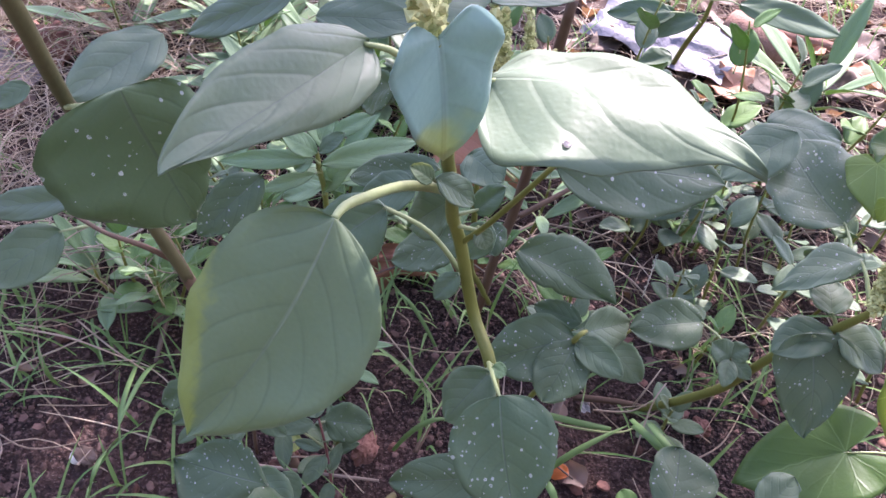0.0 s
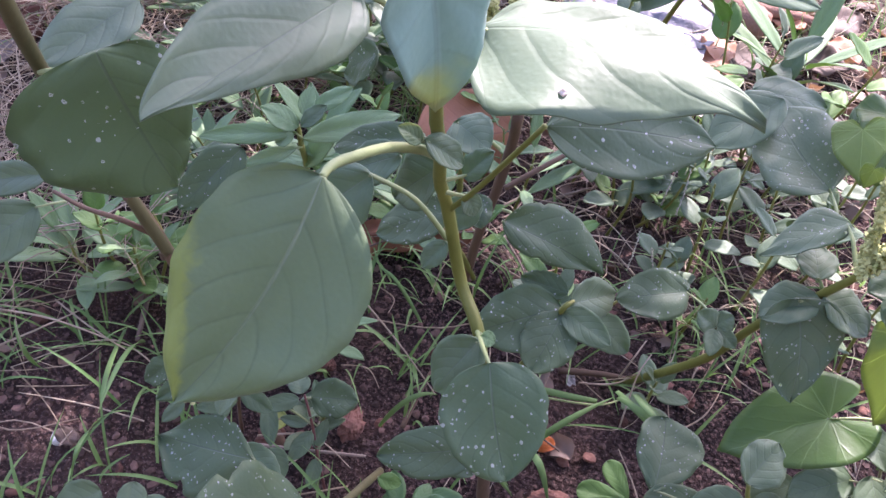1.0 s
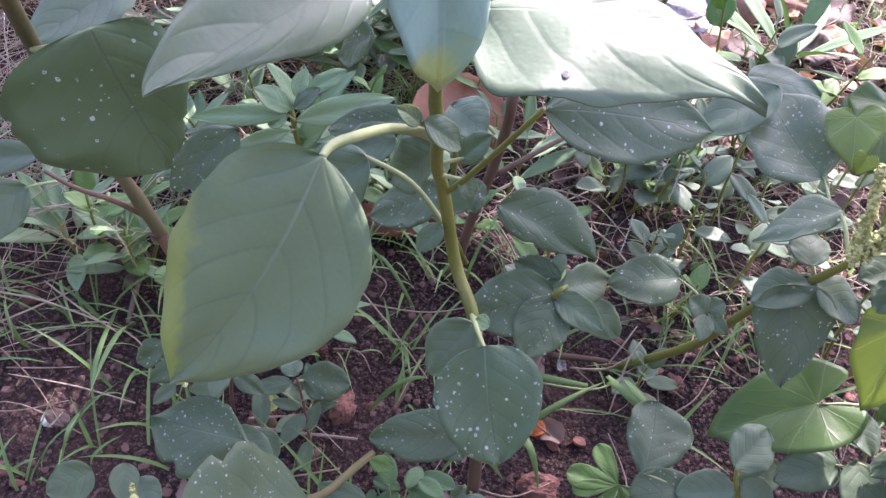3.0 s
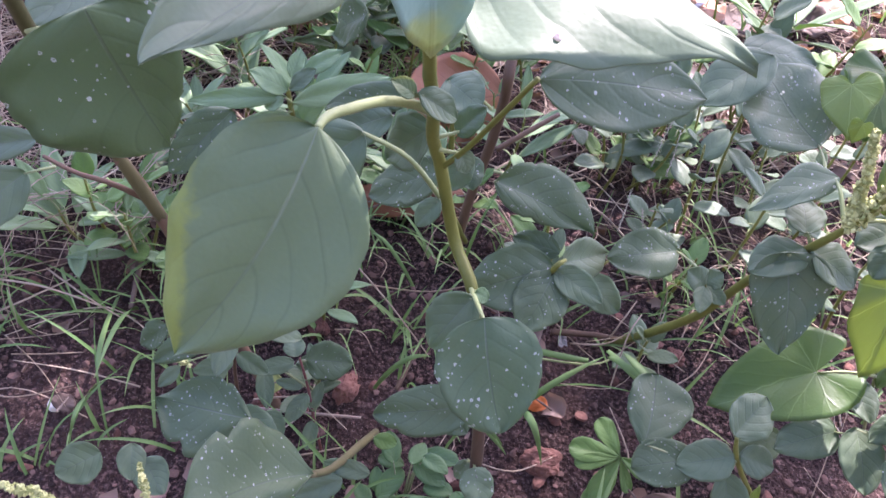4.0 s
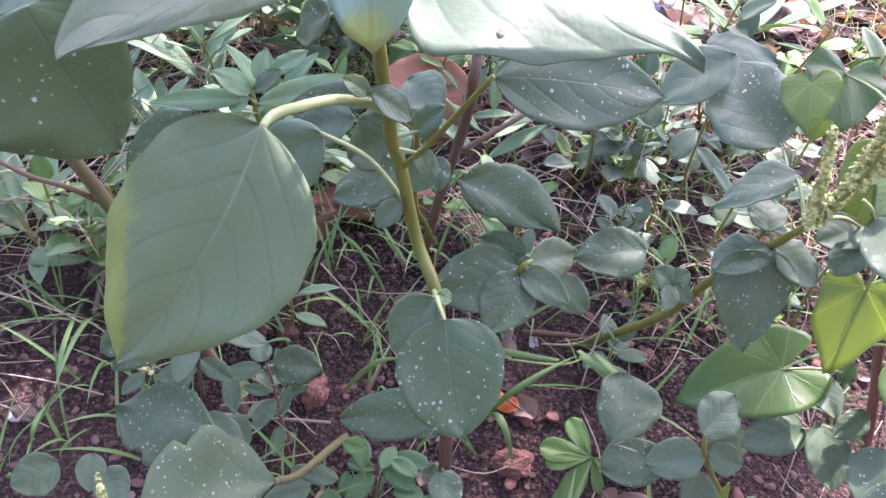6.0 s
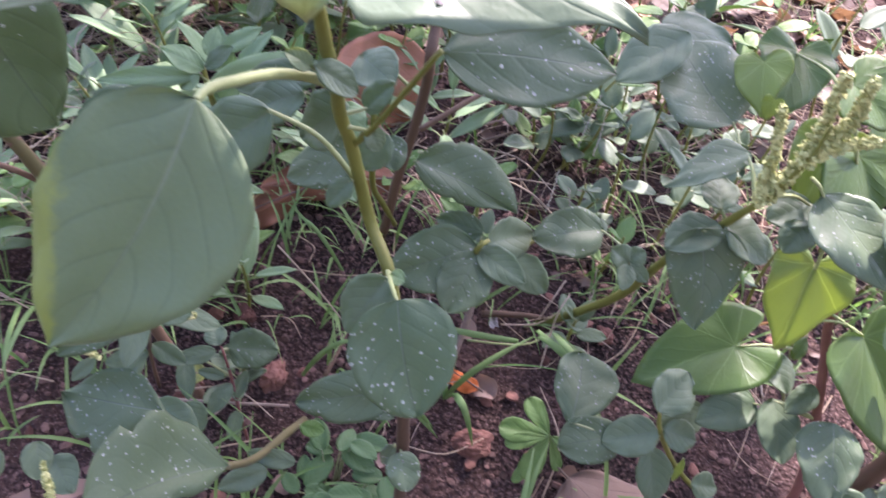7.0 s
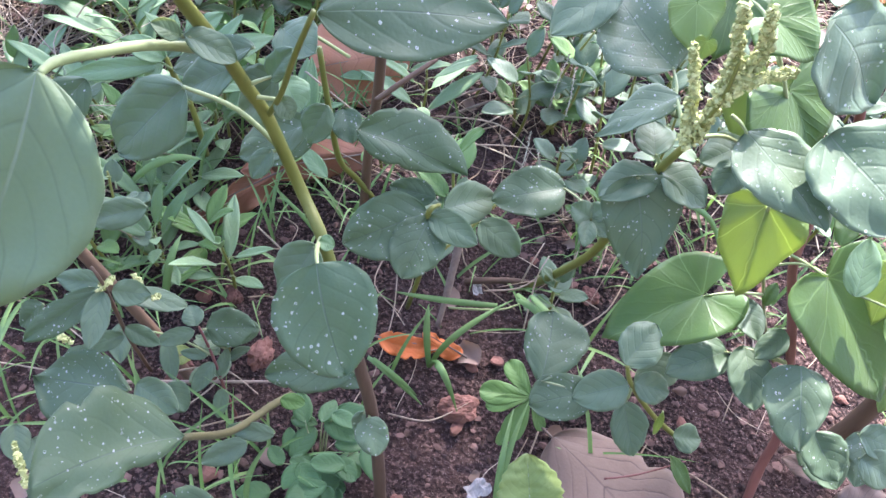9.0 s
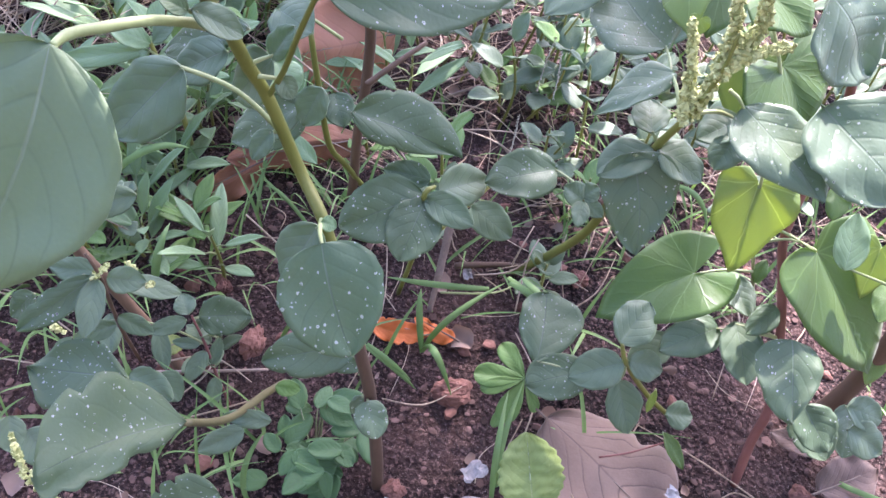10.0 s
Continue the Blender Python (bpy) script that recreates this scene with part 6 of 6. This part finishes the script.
stone(*(0.318, 0.477, 0)[:2], 0.010, 73)
stone(*(0.3, 0.487, 0)[:2], 0.008, 74)
stone(*(0.468, 0.272, 0)[:2], 0.009, 75)
stone(*(-0.506, 0.896, 0)[:2], 0.05, 76, label="dull brown stone among dry grass")
scrap((0.208, 0.292, 0.012), 0.012, 51)
scrap((0.356, 0.264, 0.024), 0.014, 52)
scrap((0.214, 0.479, 0.006), 0.009, 54)
sheet((0.333, 1.113, 0), 0.17, 0.10)
log([(0.433, 1.167, 0.025), (0.468, 1.143, 0.025), (0.508, 1.113, 0.025)], 0.030)
twig([(0.43, 1.151, 0.04), (0.545, 1.159, 0.03), (0.617, 1.154, 0.02)], 0.010, BARK_RED, "brown stick lying in dry litter")
fallen("dry_leaf", (0.427, 1.082, 0.02), (0.436, 1.011, 0.03), 0.05, (0.1, -0.5, 1), DRY_ORANGE, "tan dry leaf lying on litter", fold=14, ripple=0.08)
fallen("dry_leaf", (0.53, 1.188, 0.02), (0.573, 1.134, 0.03), 0.06, (0.1, -0.5, 1), DRY_ORANGE, "tan dry leaf lying on litter", fold=14, ripple=0.08)
fallen("dry_leaf", (0.606, 1.112, 0.02), (0.635, 1.06, 0.03), 0.05, (0.1, -0.5, 1), DRY_ORANGE, "tan dry leaf lying on litter", fold=14, ripple=0.08)
fallen("dry_leaf", (0.273, 1.12, 0.02), (0.227, 1.059, 0.03), 0.04, (0.1, -0.5, 1), DRY_LEAF, "tan dry leaf lying on litter", fold=14, ripple=0.08)


# ---- stones, gravel, straw and grass ----
def join(name, chunks, material, label, smooth=False, category=""):
    """Many small like things as one mesh."""
    verts, faces = [], []
    for v, f in chunks:
        n = len(verts)
        verts.extend(v)
        faces.extend(tuple(i + n for i in q) for q in f)
    ob = new(name, mesh_of(name, verts, faces, material, smooth=smooth))
    return tagged(ob, label, category, kind="stuff")


def gravel():
    g = random.Random(5)
    kinds = [lump_data(1.0, g, 0.75, 1) for _ in range(14)]
    chunks = []
    for i in range(42000):
        x, y = g.uniform(-0.6, 0.85), 0.15 + 0.95 * g.random() ** 1.25
        if noise.noise((x * 6, y * 6, 9.0)) < g.uniform(-0.6, 0.3):
            continue
        r = 0.0006 + 0.0040 * g.random() ** 5.0
        a, c = g.uniform(0, 6.28), height(x, y) + r * 0.2
        s, co = math.sin(a), math.cos(a)
        v, f = kinds[i % 14]
        chunks.append(([(x + r * (co * p[0] - s * p[1]), y + r * (s * p[0] + co * p[1]), c + r * p[2]) for p in v], f))
    return join("gravel", chunks, GRIT, "reddish gravel and soil crumbs", category="gravel")


def blade(g, x, y, length, width, lean, bend, z0=0.0):
    """A grass blade: a creased strip that tapers and bows over."""
    a = g.uniform(0, 6.28)
    d, s = Vector((math.cos(a), math.sin(a), 0)), Vector((-math.sin(a), math.cos(a), 0))
    p, way = Vector((x, y, height(x, y) - 0.002 + z0)), Vector((d.x * lean, d.y * lean, 1)).normalized()
    verts, faces, n = [], [], 6
    for i in range(n + 1):
        t = i / n
        w = width * 0.5 * (1 - t ** 2.2) * (0.6 + 0.4 * min(1, t * 4)) + 0.0001
        up = way.cross(s)
        verts += [tuple(p - s * w + up * w * 0.3), tuple(p), tuple(p + s * w + up * w * 0.3)]
        p = p + way * (length / n)
        way = (way + (d * bend - Vector((0, 0, bend * 0.75))) / n * (0.5 + t)).normalized()
        if p.z < 0.004:
            p.z = 0.004
    for i in range(n):
        q = 3 * i
        faces += [(q, q + 1, q + 4, q + 3), (q + 1, q + 2, q + 5, q + 4)]
    return verts, faces


def grass():
    g = random.Random(8)
    chunks = []
    for _ in range(1500):
        x, y = g.uniform(-0.9, 1.2), 0.28 + 1.7 * g.random() ** 1.3
        lush = 0.95 if x < 0.14 and y > 0.40 else 0.5
        if y < 0.42:
            lush = 0.14 if x < 0.0 else 0.08
        if y > 0.95:
            lush *= 0.6
        if x > 0.45 and y > 0.4:
            lush = 0.5 if y < 0.75 else 0.25
        if x < -0.15 and y > 0.55:
            lush = 0.4
        if -0.04 < x < 0.22 and y < 0.55:
            lush = 0.2 if y < 0.46 else 0.55
        if g.random() > lush:
            continue
        for _ in range(g.randint(3, 9)):
            chunks.append(blade(g, x + g.gauss(0, 0.014), y + g.gauss(0, 0.014), g.uniform(0.03, 0.11), g.uniform(0.0014, 0.0040), g.uniform(0.2, 1.0), g.uniform(0.3, 1.8)))
    return join("grass", chunks, GRASS, "sparse green grass blades growing between herbs", True, "grass")


def straw():
    g, thin = random.Random(9), random.Random(4)
    chunks = []
    for _ in range(9000):
        x, y = g.uniform(-1.1, 1.3), 0.25 + 1.9 * g.random()
        if (y < 0.55 and g.random() < 0.80) or (x > 0.1 and y < 0.85 and g.random() < 0.2) or (-0.15 < x < 0.12 and y < 0.7 and g.random() < 0.6):
            continue
        a, l = g.uniform(0, 6.28), g.uniform(0.03, 0.14)
        r = g.uniform(0.0003, 0.0009)
        tall = 0.05 if x < -0.12 and y > 0.55 else 0.018
        h = height(x, y) + g.uniform(0.001, tall)
        d, s = Vector((math.cos(a), math.sin(a), g.uniform(-0.05, 0.25))), Vector((-math.sin(a), math.cos(a), 0))
        o = Vector((x, y, h))
        bow = g.uniform(-0.3, 0.3) * l
        if thin.random() > max((abs(x - 0.1) - 0.75) / 0.5, (y - 1.5) / 0.7):
            chunks.append(tube_data([o, o + d * l * 0.5 + s * bow, o + d * l], [r, r, r * 0.5], 4))
    for _ in range(2600):                                      # thinning out beyond the bed
        x, y = g.gauss(0.1, 1.5), g.gauss(1.1, 1.4)
        if (-1.1 < x < 1.3 and 0.25 < y < 2.15) or y < -1.5:
            continue
        a, l, r = g.uniform(0, 6.28), g.uniform(0.05, 0.16), g.uniform(0.0004, 0.001)
        d = Vector((math.cos(a), math.sin(a), g.uniform(-0.03, 0.15))) * l
        o = Vector((x, y, height(x, y) + g.uniform(0.001, 0.012)))
        chunks.append(tube_data([o, o + d], [r, r * 0.5], 4))
    for _ in range(1500):                                      # a loose tangle of dry grass
        x, y = g.uniform(-0.85, -0.16), g.uniform(0.5, 1.15)
        a, l, r = g.uniform(0, 6.28), g.uniform(0.06, 0.16), g.uniform(0.0003, 0.0007)
        d, s = Vector((math.cos(a), math.sin(a), g.uniform(-0.1, 0.5))), Vector((-math.sin(a), math.cos(a), 0))
        o = Vector((x, y, height(x, y) + 0.09 * g.random() ** 2))
        bow = g.uniform(-0.4, 0.4) * l
        chunks.append(tube_data([o, o + d * l * 0.5 + s * bow + Vector((0, 0, 0.2 * l)), o + d * l], [r, r, r * 0.5], 4))
    return join("dry_straw", chunks, STRAW, "dry straw and thin dead stalks lying on soil", True, "straw")


def litter():
    """Curled bits of dead leaf."""
    g = random.Random(14)
    chunks = []
    for i in range(8200):
        x, y = g.uniform(-0.9, 1.3), 0.2 + 1.9 * g.random()
        if i >= 4200:                                          # thinning out beyond the bed
            x, y = g.gauss(0.1, 1.5), g.gauss(1.1, 1.4)
            if (-0.9 < x < 1.3 and 0.2 < y < 2.1) or y < -1.5:
                continue
        elif y < 0.75 and g.random() < 0.9:
            continue
        l = g.uniform(0.006, 0.028) * (2.0 if y > 0.9 else 1.0)
        w, a = l * g.uniform(0.3, 0.6), g.uniform(0, 6.28)
        m = pose(x, y, height(x, y) + g.uniform(0.002, 0.010), g.uniform(-30, 30), g.uniform(-30, 30), math.degrees(a))
        k = g.uniform(-0.5, 0.9)
        verts = [m @ Vector((w * s * math.sin(math.pi * (0.1 + 0.85 * t)) * g.uniform(0.5, 1.2), l * (t - 0.5), k * w * (s * s - 0.5) + 0.2 * l * (t - 0.5) ** 2)) for t in (0, 0.25, 0.5, 0.75, 1) for s in (-1, 0, 1)]
        chunks.append((verts, [(3 * i + j, 3 * i + j + 1, 3 * i + j + 4, 3 * i + j + 3) for i in range(4) for j in range(2)]))
    return join("leaf_litter", chunks, LITTER, "curled brown bits of dead leaf on soil", True, "litter")


def undergrowth():
    """Low herbs that fill the bed behind the tall plants."""
    g = random.Random(17)
    for i in range(92):
        if i < 46:
            x, y = g.uniform(-0.24, 0.16), g.uniform(0.46, 0.95)
            if x > -0.05 and y < 0.60:
                x -= 0.16
        else:
            x, y = g.uniform(0.17, 0.75), g.uniform(0.50, 0.90)
        kind = g.random()
        far_off = 1.0 + 0.5 * (y > 0.8)
        if i >= 46:
            weed("small_herb", (x, y, 0), g.uniform(0.07, 0.15) * far_off, g.randint(4, 7), g.uniform(0.028, 0.042) * far_off, g.uniform(0.018, 0.027) * far_off, AMARANTH if g.random() < 0.6 else CLOVER, 200 + i,
                 "thin herb with a few small oval leaves", "ovate")
        elif kind < 0.5:
            weed("small_herb", (x, y, 0), g.uniform(0.05, 0.14) * far_off, g.randint(6, 10), g.uniform(0.024, 0.042) * far_off, g.uniform(0.014, 0.022) * far_off, AMARANTH if kind < 0.12 else CLOVER, 200 + i,
                 "low herb with small oval leaves", "ovate")
        else:
            weed("small_herb", (x, y, 0), g.uniform(0.04, 0.10) * far_off, g.randint(7, 11), g.uniform(0.045, 0.07) * far_off, g.uniform(0.014, 0.020) * far_off, WEED, 200 + i, "low herb with narrow leaves")


litter()
undergrowth()
gravel()
grass()
straw()
g_st = random.Random(21)
for i in range(70):
    stone(g_st.uniform(-0.4, 0.7), g_st.uniform(0.22, 0.75), 0.004 + 0.006 * g_st.random() ** 2.5, 100 + i)


# ---- unseen tree added to shade the bed ----
def added_shade_tree():
    foot = Vector((0.9, 3.6, 0.0))
    ob = plant("added_shade_tree", foot, "unseen leafy tree added beyond the bed to shade it", "tree")
    mid = Vector((0.15, 0.4, 0.1)) + SUN_WAY * 3.4
    stem(ob, [foot + Vector((0, 0, -0.05)), foot + Vector((0.05, -0.1, 1.2)), foot + Vector((0, -0.5, 2.2)), mid + Vector((-0.2, 0.2, 0.15)), mid + Vector((-0.5, -0.3, 0.4))],
         [0.09, 0.075, 0.06, 0.03, 0.012], BARK, "trunk", 12)
    e1 = Vector((math.cos(SUN_AZ), -math.sin(SUN_AZ), 0))
    e2 = SUN_WAY.cross(e1).normalized()
    if e2.z < 0:
        e2 = -e2
    g = random.Random(31)
    chunks = []
    while len(chunks) < 5200:
        a, b, c = g.uniform(-1.15, 0.65), g.uniform(-0.7, 0.8), g.gauss(0, 0.22)
        if ((a + 0.3) / 0.88) ** 2 + (b / 0.78) ** 2 > 1 + 0.35 * noise.noise((a * 4, b * 4, 7.0)) - 0.25 * g.random():
            continue
        # crown density is set by hand, so shade and sun patches land where wanted
        edge = 0.055 + 0.05 * (b < -0.2) + 0.02 * math.sin(9 * b) + 0.025 * math.sin(23 * b + 1)
        if a > edge and g.random() > (0.35 if b < -0.42 else (0.85 if a < 0.15 else (0.025 if noise.noise((a * 15, b * 15, 4.0)) > -0.16 else 0.55) if b > -0.25 else 0.6 if a < 0.3 else 0.25) if b < -0.14 else 0.8 if 0.075 < a < 0.118 and -0.125 < b < -0.075 else 0.025):
            continue
        if b < (-0.33 if a < -0.2 else -0.42) and g.random() > (0.12 if a < -0.3 else 0.30 if a < -0.12 else 0.16):
            continue
        if a > -0.045 and b > 0.05 and g.random() > 0.10:
            continue
        if (-0.05 < a < 0.12 and 0.045 < b < 0.15) or (-0.10 < a <= -0.05 and 0.05 < b < 0.10):              # a gap that lets the sun through
            continue
        if -0.46 < a < -0.18 and -0.34 < b < -0.10 and g.random() > 0.7:
            continue
        if noise.noise((a * 7, b * 7, 2.0)) > 0.55:
            continue
        p = Vector((0, 0, 0)) + e1 * a + e2 * b + SUN_WAY * (3.4 + c)
        y = Vector((g.gauss(0, 1), g.gauss(0, 1), g.gauss(0, 0.6))).normalized()
        x = y.cross(Vector((g.gauss(0, 0.5), g.gauss(0, 0.5), 1))).normalized()
        z = x.cross(y)
        l, w = g.uniform(0.06, 0.10), g.uniform(0.03, 0.045)
        verts = [p + y * (l * (t - 0.5)) + x * (w * s * math.sin(math.pi * (0.12 + 0.86 * t)) * 0.5) + z * (abs(s) * w * 0.15) for t in (0, 0.33, 0.66, 1.0) for s in (-1, 0, 1)]
        faces = [(3 * i + j, 3 * i + j + 1, 3 * i + j + 4, 3 * i + j + 3) for i in range(3) for j in range(2)]
        chunks.append(([v - foot for v in verts], faces))
    verts, faces = [], []
    for v, f in chunks:
        n = len(verts)
        verts.extend(v)
        faces.extend(tuple(i + n for i in q) for q in f)
    part("crown", mesh_of("crown", verts, faces, CROWN), ob, "added crown of small leaves, thinned by hand to place shade and sun")


added_shade_tree()
